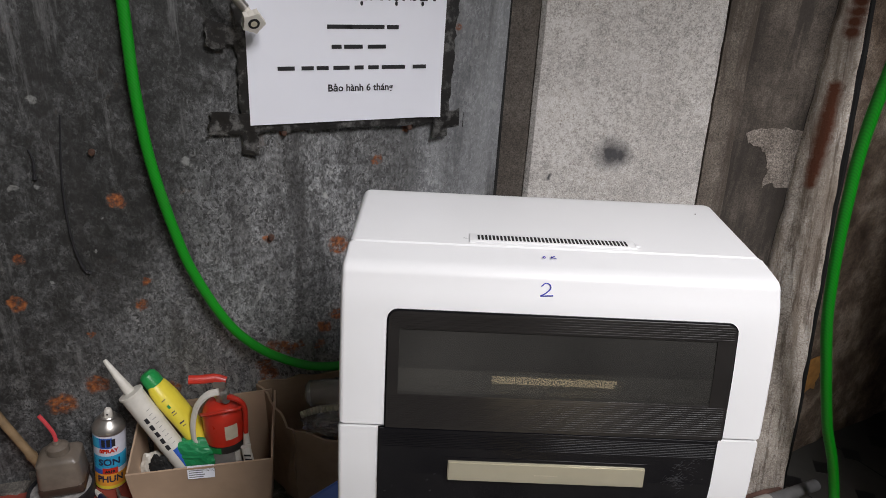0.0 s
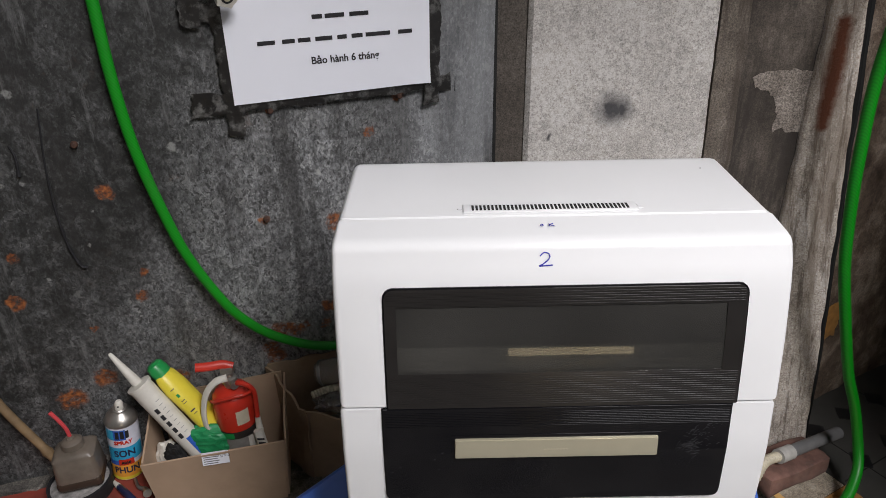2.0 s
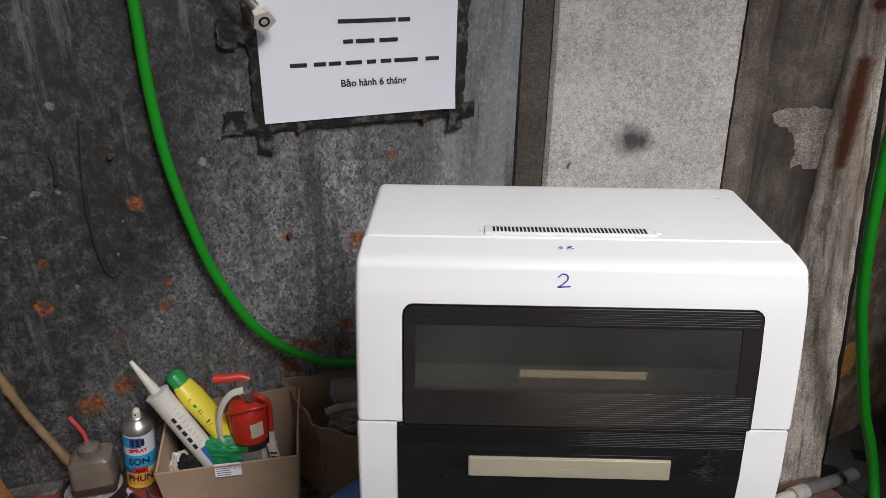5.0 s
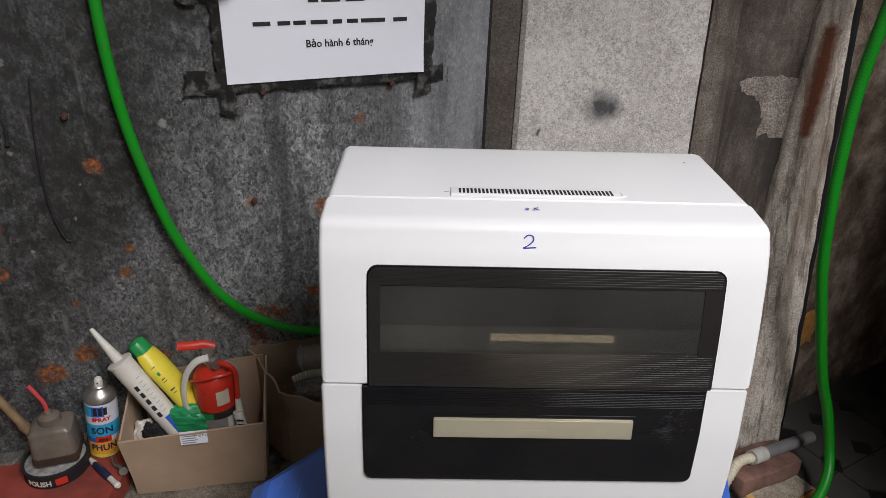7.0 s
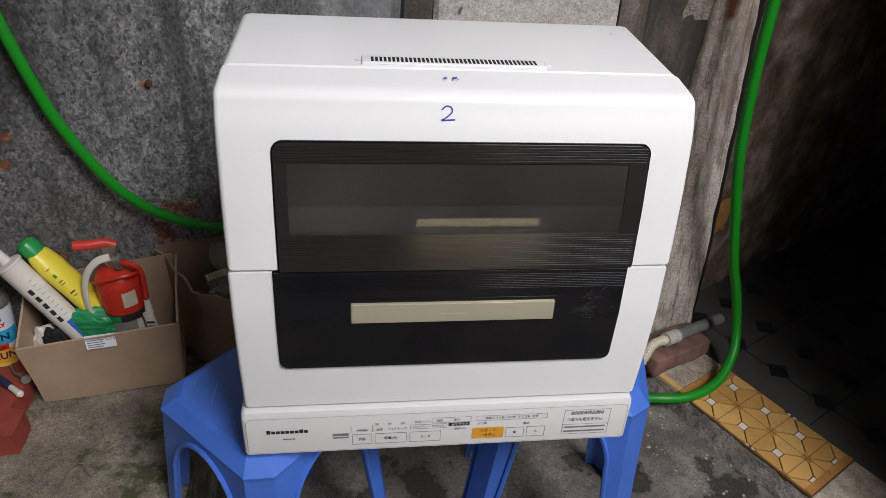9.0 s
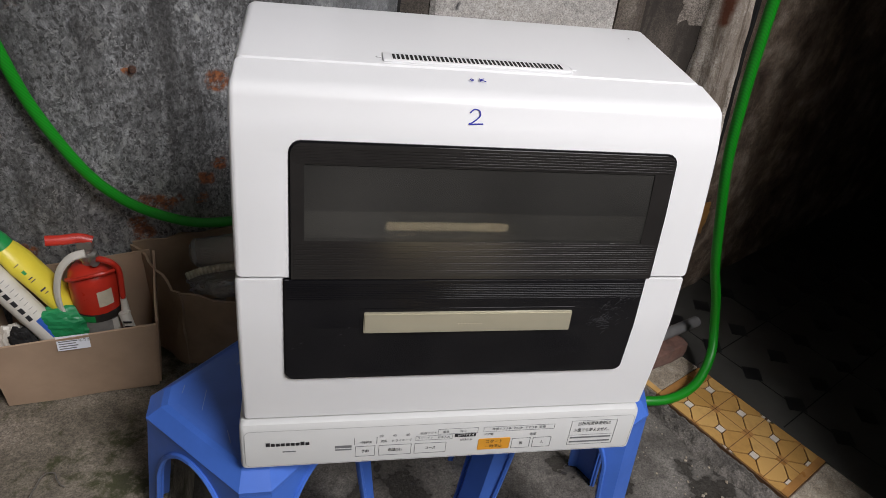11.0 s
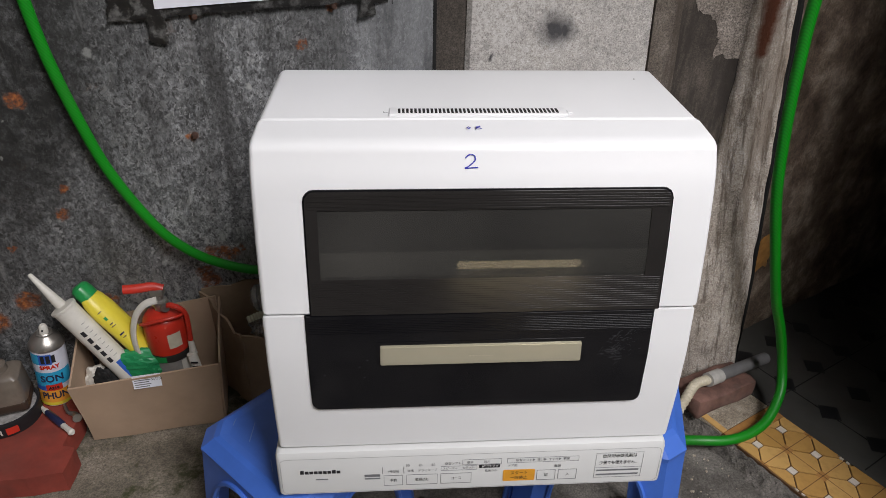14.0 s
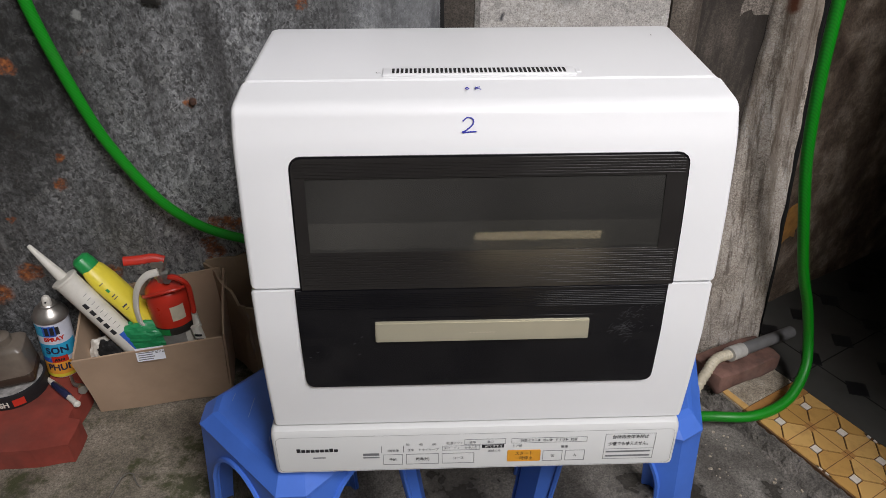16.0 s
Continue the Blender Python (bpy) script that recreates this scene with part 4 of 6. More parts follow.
    label("スタート", 0.065, 0.567, 0.0058, M_INK, lift=0.001)
    label("一時停止", 0.065, 0.558, 0.0056, M_INK, lift=0.001)
    label("電源", 0.12, 0.5775, 0.0045)
    label("4時間後", -0.114, 0.5775, 0.0042)
    label("送風", -0.09, 0.578, 0.0042)
    label("ドライキープ", -0.066, 0.578, 0.0042)
    label("30", -0.094, 0.588, 0.005)
    label("45", -0.076, 0.588, 0.005)
    label("60", -0.058, 0.588, 0.005)
    label("低温ソフト", -0.03, 0.589, 0.0042)
    label("標準", -0.006, 0.5895, 0.0042)
    label("強力", 0.018, 0.59, 0.0042)
    label("スピーディ", -0.034, 0.580, 0.004)
    label("お手入れ", -0.008, 0.580, 0.004)
    bar(0.007, 0.037, 0.5785, 0.5845, M_INK)
    label("80℃すすぎ", 0.023, 0.5815, 0.0042, M_PANEL, lift=0.0008)
    label("乾燥のみ", 0.024, 0.573, 0.004)
    label("ドア開", 0.055, 0.581, 0.0042)
    label("除菌ミスト▶  洗い▶  すすぎ▶  乾燥", 0.098, 0.5905, 0.0045, squeeze=0.95)
    for x0, x1, z0, z1 in ((0.047, 0.15, 0.586, 0.595), (-0.017, 0.039, 0.5855, 0.595), (-0.047, 0.004, 0.576, 0.584), (0.175, 0.244, 0.552, 0.5985), (0.175, 0.244, 0.552, 0.571)):
        part("print_frame", outline(x0, x1, z0, z1, 0.00035), M_GREYINK, base)
    label("台所用液体洗剤は", 0.2095, 0.5925, 0.0062, M_INK, squeeze=0.92)
    label("少量でも使えません。", 0.2095, 0.580, 0.0062, M_INK, squeeze=0.85)
    for z in (0.5655, 0.5575):
        bar(0.178, 0.24, z - 0.0014, z + 0.0014)
    bar(-0.13, -0.1292, 0.574, 0.586)
    bar(-0.1, -0.0992, 0.574, 0.586)
    ro = rounded(-0.2705, 0.2695, 0.5425, 0.6055, 0.008, 5)
    ri = rounded(-0.2701, 0.2691, 0.5429, 0.6051, 0.0076, 5)
    b = bmesh.new()
    va, vb = [[b.verts.new((x, 0.0165 + (z - 0.541) / 0.064 * 0.005 - 0.0003, z)) for x, z in o] for o in (ro, ri)]
    for k in range(len(va)):
        b.faces.new((va[k], va[(k + 1) % len(va)], vb[(k + 1) % len(va)], vb[k]))
    part("panel_line", b, M_GREYINK, base)
    # the maker's marks as plain shapes
    for k in range(9):
        bar(-0.244 + 0.0063 * k, -0.2388 + 0.0063 * k, 0.578, 0.5845 if k in (0, 7) else 0.583, M_INK)
    bar(-0.223, -0.206, 0.5665, 0.5685)
    bar(-0.155, -0.133, 0.569, 0.5735)
    bar(-0.155, -0.133, 0.5645, 0.567)
    return t


dishwasher()


# ---------------------------------------------------------------- plastic stools
def stool(at, turn, label, side=0.255, foot=0.335, height=0.497):
    t = thing("plastic_stool", at, label, "stool", "stools under the dishwasher", turn=turn)
    R = ROOT[t]
    z0 = 0.0

    def half(z):
        return foot / 2 + (side / 2 - foot / 2) * (z / (height - 0.02)) ** 0.9

    def opening(z):
        """Half width of the arched gap between two legs."""
        apex = 0.457
        if z >= apex:
            return 0.0
        k = min(1.0, (apex - z) / 0.085)
        w = half(z) - 0.05
        return w * math.sqrt(1 - (1 - k) ** 2) * (0.86 + 0.14 * min(1, (apex - z) / 0.3))

    zs = [0.0, 0.08, 0.16, 0.22, 0.265, 0.29, 0.31, 0.33, 0.35, 0.365, 0.38, 0.40, 0.418, 0.432, 0.442, 0.449, 0.454, 0.457, height - 0.022]
    for q in range(4):
        b = bmesh.new()
        rows = []
        for z in zs:
            h, o, c = half(z), opening(z), 0.030
            pts = [(o, -h), ((o + h - c) / 2, -h), (h - c, -h), (h, -h + c), (h, -(o + h - c) / 2), (h, -o)]
            rows.append([b.verts.new((x, y, z)) for x, y in pts])
        for a, d in zip(rows, rows[1:]):
            for i in range(5):
                b.faces.new((a[i], a[i + 1], d[i + 1], d[i]))
        # inward lip along the arch, and the wall's thickness
        g = bmesh.ops.extrude_face_region(b, geom=b.faces[:])
        for e in g["geom"]:
            if isinstance(e, bmesh.types.BMVert):
                e.co.x *= 0.965
                e.co.y *= 0.965
        bmesh.ops.recalc_face_normals(b, faces=b.faces[:])
        b.transform(R @ pose(0, 0, 0, 0, 0, 90 * q))
        leg = part("leg", b, M_BLUE, t, smooth=True)
        # rolled rim along the arch
        ra = smooth_line([(opening(z), -half(z) - 0.0015, z) for z in zs if z <= 0.455][::2] + [(0, -half(0.457) - 0.0015, 0.457)], 3)
        rb = [Vector((-p.x, p.y, p.z)) for p in ra]
        k = tube(ra, 0.0045, 6)
        tube(rb, 0.0045, 6, k)
        k.transform(R @ pose(0, 0, 0, 0, 0, 90 * q))
        part("rim", k, M_BLUE, leg, smooth=True)
    # seat: flat plate with sloping shoulders and clipped corners

    def octo(h, c, z):
        return [(h - c, -h, z), (h, -h + c, z), (h, h - c, z), (h - c, h, z), (-h + c, h, z), (-h, h - c, z), (-h, -h + c, z), (-h + c, -h, z)]
    b = bmesh.new()
    rings = [[b.verts.new(p) for p in octo(h, c, z)] for h, c, z in ((half(height - 0.022) + 0.001, 0.030, height - 0.03), (half(height - 0.022) + 0.0015, 0.030, height - 0.022), (side / 2 - 0.016, 0.026, height - 0.004), (side / 2 - 0.024, 0.024, height), (side / 2 - 0.036, 0.022, height - 0.002), (side / 2 - 0.04, 0.02, height - 0.002))]
    for a, d in zip(rings, rings[1:]):
        for i in range(8):
            b.faces.new((a[i], a[(i + 1) % 8], d[(i + 1) % 8], d[i]))
    b.faces.new(rings[-1])
    g = bmesh.ops.extrude_face_region(b, geom=b.faces[:])
    for e in g["geom"]:
        if isinstance(e, bmesh.types.BMVert):
            e.co.z -= 0.004
            e.co.x *= 0.985
            e.co.y *= 0.985
    bmesh.ops.recalc_face_normals(b, faces=b.faces[:])
    b.transform(R)
    seat = part("seat", b, M_BLUE, t)
    rnd = random.Random(int(turn) + 60)
    for k in range(9):
        x, y, a, w = rnd.uniform(-0.1, 0.1), rnd.uniform(-0.1, 0.1), rnd.uniform(20, 70), rnd.uniform(0.008, 0.03)
        q = box(-w, w, -0.0004, 0.0004, height - 0.0022, height - 0.0017)
        q.transform(R @ pose(x, y, 0, 0, 0, a))
        part("scratch", q, M_SCRATCH, seat, "pale scratch")
    return t


stool((-0.262, 0.165, FLOOR), 46, "blue plastic stool with arched legs, set cornerwise under the dishwasher")
stool((0.262, 0.235, FLOOR), -16, "scratched blue plastic stool with arched legs under the dishwasher")


# ---------------------------------------------------------------- hoses
def hose(name, pts, r, label, n=10):
    p = smooth_line(pts, n)
    return single(name, tube(p, r, 12), M_HOSE, label, "hose", smooth=True)


HOSE_L = [on_sheet(x - 0.004, z).lerp(Vector((-0.13, -0.62, 1.35)), 0.018 + 0.014 * max(0.0, min(1.0, (1.25 - z) / 0.6))) for x, z in ((-0.655, 1.80), (-0.664, 1.60), (-0.672, 1.42), (-0.676, 1.285), (-0.679, 1.15), (-0.672, 1.02), (-0.648, 0.868), (-0.625, 0.78), (-0.584, 0.678), (-0.545, 0.618), (-0.497, 0.572), (-0.43, 0.533), (-0.37, 0.52), (-0.28, 0.518), (-0.16, 0.53))]
hose("garden_hose", HOSE_L, 0.0098, "bright green braided hose hanging against the steel sheet")
HOSE_R = [(0.745, 0.61, 1.75), (0.72, 0.63, 1.5), (0.70, 0.645, 1.25), (0.70, 0.66, 1.095), (0.707, 0.66, 0.96), (0.719, 0.66, 0.84), (0.741, 0.66, 0.70), (0.778, 0.66, 0.56), (0.826, 0.66, 0.40), (0.866, 0.658, 0.30), (0.891, 0.645, 0.205), (0.884, 0.605, 0.142), (0.836, 0.552, 0.10), (0.778, 0.52, 0.084), (0.71, 0.502, 0.081), (0.63, 0.508, 0.078), (0.5, 0.55, 0.045), (0.38, 0.62, 0.042)]
hose("garden_hose", HOSE_R, 0.0125, "bright green hose hanging beside the doorway and over the sill")

# ---------------------------------------------------------------- notice on the steel sheet
def notice():
    t = thing("paper_notice", on_sheet(-0.33, 1.097), "white printed paper notice taped to the steel sheet", "notice")
    quad = [(-0.182, -0.140), (0.181, -0.129), (0.180, 0.134), (-0.180, 0.132)]

    def at(u, v):
        (ax, ay), (bx, by), (cx, cy), (dx, dy) = quad
        x0, y0 = dx + (cx - dx) * u, dy + (cy - dy) * u
        x1, y1 = ax + (bx - ax) * u, ay + (by - ay) * u
        return x0 + (x1 - x0) * v, y0 + (y1 - y0) * v
    P0 = sheet_pose(-0.33, 1.237, 0.0135)
    b = bmesh.new()
    vs = [[b.verts.new((*at(i / 16, j / 12), 0.0006 * noise.noise((i * 0.3, j * 0.3, 0.0)) + (0.006 * max(0, i / 16 - 0.9) * max(0, j / 12 - 0.85) * 60))) for i in range(17)] for j in range(13)]
    for j in range(12):
        for i in range(16):
            b.faces.new((vs[j][i], vs[j + 1][i], vs[j + 1][i + 1], vs[j][i + 1]))
    bmesh.ops.recalc_face_normals(b, faces=b.faces[:])
    b.transform(P0)
    sheet = part("paper", b, M_PAPER, t, smooth=True)

    def line(words, u, v, h, squeeze=1.0, bold=0.0):
        x, y = at(u, v)
        part("lettering", text_bm(words, h, P0 @ pose(x, y, 0.0009, 0, 0, 1.2), "CENTER", 0.00005, squeeze, bold), M_INK, sheet)

    def bar(u, v, w, h):
        x, y = at(u, v)
        part("print_bar", prism([(-w / 2, -h / 2), (w / 2, -h / 2), (w / 2, h / 2), (-w / 2, h / 2)], 0.0002, P0 @ pose(x, y, 0.0008, 0, 0, 1.2)), M_INK, sheet, "black bar of print")
    line("HÀNG NHẬT NỘI ĐỊA", 0.56, 0.13, 0.031, 0.60, 0.0016)
    for u0, w in ((0.45, 0.045), (0.58, 0.07), (0.72, 0.022)):
        bar(u0, 0.355, w, 0.0072)
    for u0, w in ((0.435, 0.018), (0.52, 0.034), (0.64, 0.034)):
        bar(u0, 0.485, w, 0.0072)
    for u0, w in ((0.185, 0.03), (0.29, 0.022), (0.365, 0.022), (0.46, 0.03), (0.55, 0.017), (0.625, 0.02), (0.73, 0.045), (0.87, 0.026)):
        bar(u0, 0.625, w, 0.0072)
    line("Bảo hành 6 tháng", 0.56, 0.765, 0.0128, 0.95, 0.0004)
    # tape round it
    tapes = [[(-0.235, -0.158), (0.205, -0.144), (0.205, -0.124), (-0.235, -0.135)], [(-0.197, -0.196), (-0.17, -0.2), (-0.174, 0.165), (-0.199, 0.165)], [(-0.248, 0.012), (-0.176, -0.004), (-0.176, 0.024), (-0.246, 0.046)],
             [(-0.258, -0.158), (-0.18, -0.152), (-0.18, -0.118), (-0.25, -0.116)], [(0.168, -0.172), (0.198, -0.172), (0.208, 0.2), (0.188, 0.2)], [(0.18, -0.152), (0.231, -0.15), (0.234, -0.114), (0.182, -0.118)], [(-0.246, -0.002), (-0.215, -0.006), (-0.212, 0.036), (-0.246, 0.048)]]
    for i, o in enumerate(tapes):
        part("tape", prism(ragged(o, 0.01, 0.003, i), 0.0008, sheet_pose(-0.33, 1.237, 0.0085 + 0.0006 * i)), M_TAPE, t, "torn black adhesive tape")
    return t


notice()


M_BOLT = simple("dark_rusted_iron", (0.055, 0.026, 0.016), 0.8, var=0.5, scale=90, bumpy=0.2)


def bolt(x, z, r=0.006):
    b = lathe([(0, 0.006), (r * 0.7, 0.005), (r, 0.002), (r, -0.004), (0, -0.004)], m=sheet_pose(x, z, 0.006), n=12)
    single("roofing_bolt", b, M_BOLT, "rusty bolt head in the steel sheet", "bolt", group="bolts in the steel sheet", smooth=True)


for x, z in ((-0.486, 0.863), (-0.218, 1.085), (-0.449, 1.08), (-0.763, 1.053)):
    bolt(x, z)
for i, pts in enumerate(([(-0.80, 1.12), (-0.812, 1.02), (-0.821, 0.942), (-0.819, 0.873), (-0.816, 0.825), (-0.805, 0.815)], [(-0.851, 1.062), (-0.853, 1.04), (-0.858, 1.008)])):
    p = smooth_line([on_sheet(x + 0.003 * math.sin(z * 170), z, 0.0045) for x, z in pts], 6)
    single("tar_run", tube(p, 0.002, 6, radii=[0.0016 + 0.003 * (k / len(p)) * (0.7 + 0.3 * math.sin(k * 1.7)) for k in range(len(p))]), M_INK, "dried black tar run on the steel sheet", "stain", group="tar runs")


def water_inlet():
    t = thing("inlet_hose", on_sheet(-0.492, 1.278, 0.03), "cream inlet hose with a plastic wing nut", "hose")
    a, c = on_sheet(-0.672, 1.528, 0.05), on_sheet(-0.504, 1.311, 0.055)
    p = smooth_line([a, on_sheet(-0.612, 1.458, 0.055), on_sheet(-0.557, 1.380, 0.055), c], 8)
    part("pipe", tube(p, 0.0065, 12), M_CREAM, t, smooth=True)
    d = (c - p[-3]).normalized()
    part("crimp", tube([c - d * 0.016, c - d * 0.015, c + d * 0.006, c + d * 0.007], 0.0085, 14), M_METAL, t, "ribbed metal crimp", smooth=True)
    m = sheet_pose(-0.491, 1.290, 0.052) @ pose(0, 0, 0, 28, 12, 0)
    out = []
    for k in range(40):
        a2 = 2 * math.pi * k / 40
        r = 0.0165 + 0.004 * max(0, math.cos(5 * a2)) ** 2
        out.append((r * math.cos(a2), r * math.sin(a2)))
    nut = part("wing_nut", prism(out, 0.014, m), M_OFFWHITE, t)
    # near-black disc paints the shade inside the nut's bore
    part("bore", lathe([(0, 0.0146), (0.0095, 0.0146), (0.0098, 0.0136), (0, 0.0136)], m=m, n=20), M_GAP, nut, "dark bore")
    part("washer", lathe([(0.0055, 0.0148), (0.0, 0.0152), (0.0, 0.0146), (0.0055, 0.0146)], m=m, n=16), M_CREAM, nut)
    part("stem", tube([c, c + (m.translation - c) * 0.9], 0.0075, 12), M_OFFWHITE, t)


water_inlet()

# ---------------------------------------------------------------- marks on the walls
single("plaster_patch", prism(ragged([(0.529, 1.074), (0.536, 1.056), (0.566, 1.044), (0.583, 1.026), (0.594, 0.995), (0.59, 0.955), (0.61, 0.966), (0.621, 0.954), (0.652, 0.95), (0.656, 1.09), (0.586, 1.088), (0.54, 1.084)], 0.008, 0.004, 3), 0.0012, Matrix.Translation((0, 0.8, 0)) @ Euler((radians(90), 0, 0)).to_matrix().to_4x4()), M_PATCH, "pale plaster patch left on the sooty wall", "plaster", "structure")
single("peeling_patch", prism(ragged([(0.0, 0.035), (0.022, 0.0), (0.05, 0.012), (0.075, 0.008), (0.08, 0.06), (0.07, 0.118), (0.028, 0.122), (0.01, 0.09)], 0.008, 0.004, 5), 0.005, Matrix.Translation((0.906, 0.926, 0.298)) @ Matrix((N, (0, 0, 1), E)).transposed().to_4x4()), simple("ochre_paint", (0.40, 0.20, 0.05), 0.8, var=0.3, dirt=0.5), "peeling ochre paint patch on the room wall", "paint", "structure")

# ---------------------------------------------------------------- things on the step
single("clay_slab", prism(ragged([(-1.7, 0.22), (-1.1, 0.245), (-0.81, 0.25), (-0.735, 0.262), (-0.738, 0.325), (-0.765, 0.33), (-0.762, 0.40), (-0.785, 0.49), (-0.95, 0.435), (-1.7, 0.2 + 0.01)][:9] + [(-1.3, 0.33), (-1.7, 0.24)], 0.012, 0.0012, 2), 0.048, Matrix.Translation((0, 0, LEDGE + 0.004))), M_REDSLAB, "broken red clay slab lying on the step", "slab")
SLAB = LEDGE + 0.052


def card_box():
    """Open carton, its front towards the yard."""
    t = thing("cardboard_box", (-0.62, 0.48, LEDGE), "open brown cardboard box of bottles and tools on the step", "box", turn=10.5)
    R = ROOT[t]

    def panel(name, pts, th=0.004, label=""):
        a, b2, c, d = [Vector(p) for p in pts]
        nrm = (b2 - a).cross(d - a).normalized() * th
        b = bmesh.new()
        lo = [b.verts.new(p) for p in (a, b2, c, d)]
        hi = [b.verts.new(p + nrm) for p in (a, b2, c, d)]
        b.faces.new(lo[::-1]), b.faces.new(hi)
        for i in range(4):
            b.faces.new((lo[i], lo[(i + 1) % 4], hi[(i + 1) % 4], hi[i]))
        bmesh.ops.recalc_face_normals(b, faces=b.faces[:])
        bmesh.ops.subdivide_edges(b, edges=b.edges[:], cuts=5, use_grid_fill=True)
        for v in b.verts:
            v.co += Vector((noise.noise(v.co * 9) * 0.003, noise.noise(v.co * 9 + Vector((5, 0, 0))) * 0.004, 0))
        b.transform(R)
        return part(name, b, M_CARD, t, label, smooth=True)
    x0, x1, X0, X1 = -0.133, 0.127, -0.138, 0.138
    f = panel("front_panel", [(x0, -0.068, 0.004), (x1, -0.068, 0.004), (X1, -0.088, 0.175), (X0, -0.088, 0.165)])
    panel("back_panel", [(x0, 0.05, 0.004), (x1, 0.05, 0.004), (X1 - 0.005, 0.07, 0.232), (X0 + 0.03, 0.065, 0.215)])
    panel("side_panel", [(x0, -0.064, 0.004), (x0, 0.05, 0.004), (X0, 0.062, 0.215), (X0, -0.084, 0.165)])
    panel("side_panel", [(x1, -0.064, 0.004), (x1, 0.05, 0.004), (X1, 0.066, 0.23), (X1, -0.084, 0.175)])
    panel("bottom_panel", [(x0, -0.064, 0.003), (x1, -0.064, 0.003), (x1, 0.05, 0.003), (x0, 0.05, 0.003)])
    m = R @ wall_pose(0.002, -0.0925, 0.157, 0, -6.5)
    lab = part("label", prism([(-0.026, -0.014), (0.026, -0.014), (0.026, 0.016), (-0.026, 0.016)], 0.0006, m), M_PAPER, f, "white printed label")
    for k in range(5):
        part("print_bar", prism([(-0.023, 0.009 - 0.005 * k), (0.004 + 0.003 * (k % 2), 0.009 - 0.005 * k), (0.004 + 0.003 * (k % 2), 0.011 - 0.005 * k), (-0.023, 0.011 - 0.005 * k)], 0.0009, m), M_GREYINK, lab)
    part("lettering", text_bm("NG TY CÔ", 0.0055, m @ pose(0.009, 0.004, 0.0009, 0, 0, 0), "LEFT", 0.0001, 0.5), M_INK, lab)


card_box()


def bent(bm, centre, axis_m, radius):
    """Wraps flat lettering (x along, y up) round an upright can of that radius."""
    for v in bm.verts:
        a = v.co.x / radius
        r = radius + v.co.z
        v.co = Vector((r * math.sin(a), -r * math.cos(a), v.co.y))
    bm.transform(axis_m)
    return bm


def can_band(z0, z1, a0, a1, r, m, n=24):
    b = grid(n, 1, lambda u, v: (r * math.sin(a0 + (a1 - a0) * u), -r * math.cos(a0 + (a1 - a0) * u), z0 + (z1 - z0) * v))
    b.transform(m)
    return b


def spray_can():
    t = thing("spray_can", (-0.83, 0.467, SLAB), "white, blue and orange printed spray paint can on the slab", "spray can")
    m = ROOT[t]
    body = part("body", lathe([(0, 0), (0.030, 0), (0.0325, 0.003), (0.0325, 0.142), (0, 0.142)], m=m, n=36), M_CANWHITE, t, smooth=True)
    part("shoulder", lathe([(0.0325, 0.142), (0.0338, 0.144), (0.0338, 0.147), (0.0315, 0.152), (0.027, 0.161), (0.0175, 0.167), (0.016, 0.170), (0.0165, 0.173), (0.0145, 0.175), (0.010, 0.171), (0, 0.171)], m=m, n=36), M_METAL, t, "domed metal shoulder", smooth=True)
    noz = part("nozzle", lathe([(0.0085, 0.171), (0.0085, 0.183), (0.0065, 0.189), (0.004, 0.191), (0, 0.191)], m=m, n=20), M_OFFWHITE, t, "white spray nozzle", smooth=True)
    # near-black disc paints the shade in the spray hole
    part("nozzle_hole", lathe([(0, -0.001), (0.0018, -0.001), (0.0018, 0.001), (0, 0.001)], m=m @ Matrix.Translation((0.002, -0.0083, 0.181)) @ pose(0, 0, 0, 90, 0, 0), n=10), M_GAP, noz)
    g = m @ pose(0, 0, 0, 0, 0, 22)
    for z0, z1, a0, a1, mat, r in ((0.112, 0.138, -1.2, -0.55, M_CANCYAN, 0.0329), (0.112, 0.138, -0.55, 0.2, M_CANBLUE, 0.0329), (0.056, 0.092, -1.2, 1.3, M_CANCYAN, 0.0329), (0.044, 0.056, -1.2, -0.45, M_CANBLUE, 0.0329), (0.044, 0.060, -0.45, 0.5, M_RED, 0.033), (0.012, 0.044, -1.2, -0.2, M_CANORANGE, 0.0329), (0.012, 0.044, -0.2, 1.3, M_CANORANGE, 0.0329), (0.004, 0.012, -1.2, 1.3, M_YELLOW, 0.0329)):
        part("print_band", can_band(z0, z1, a0, a1, r, g), mat, body, smooth=True)
    for words, h, z, mat, sq in (("SPRAY", 0.009, 0.105, M_RED, 1.0), ("SƠN", 0.0155, 0.075, M_NAVY, 1.0), ("A210", 0.006, 0.051, M_INK, 1.0), ("PHUN", 0.016, 0.030, M_NAVY, 0.85)):
        b = text_bm(words, h, Matrix(), "CENTER", 0.0002, sq, 0.0006)
        for v in b.verts:
            v.co.y += z
            v.co.z += 0.0008
        part("lettering", bent(b, None, g, 0.0328), mat, body)
    for k in range(3):
        part("print_shape", can_band(0.116, 0.135, -0.42 + 0.3 * k, -0.2 + 0.3 * k, 0.0334, g, 6), M_INK, body, "black maker's mark")
    return t


can = spray_can()
can.matrix_basis = ROOT[can] @ pose(0, 0, 0.002, 0, 6, 0) @ Matrix.Diagonal((0.97, 0.97, 1, 1))


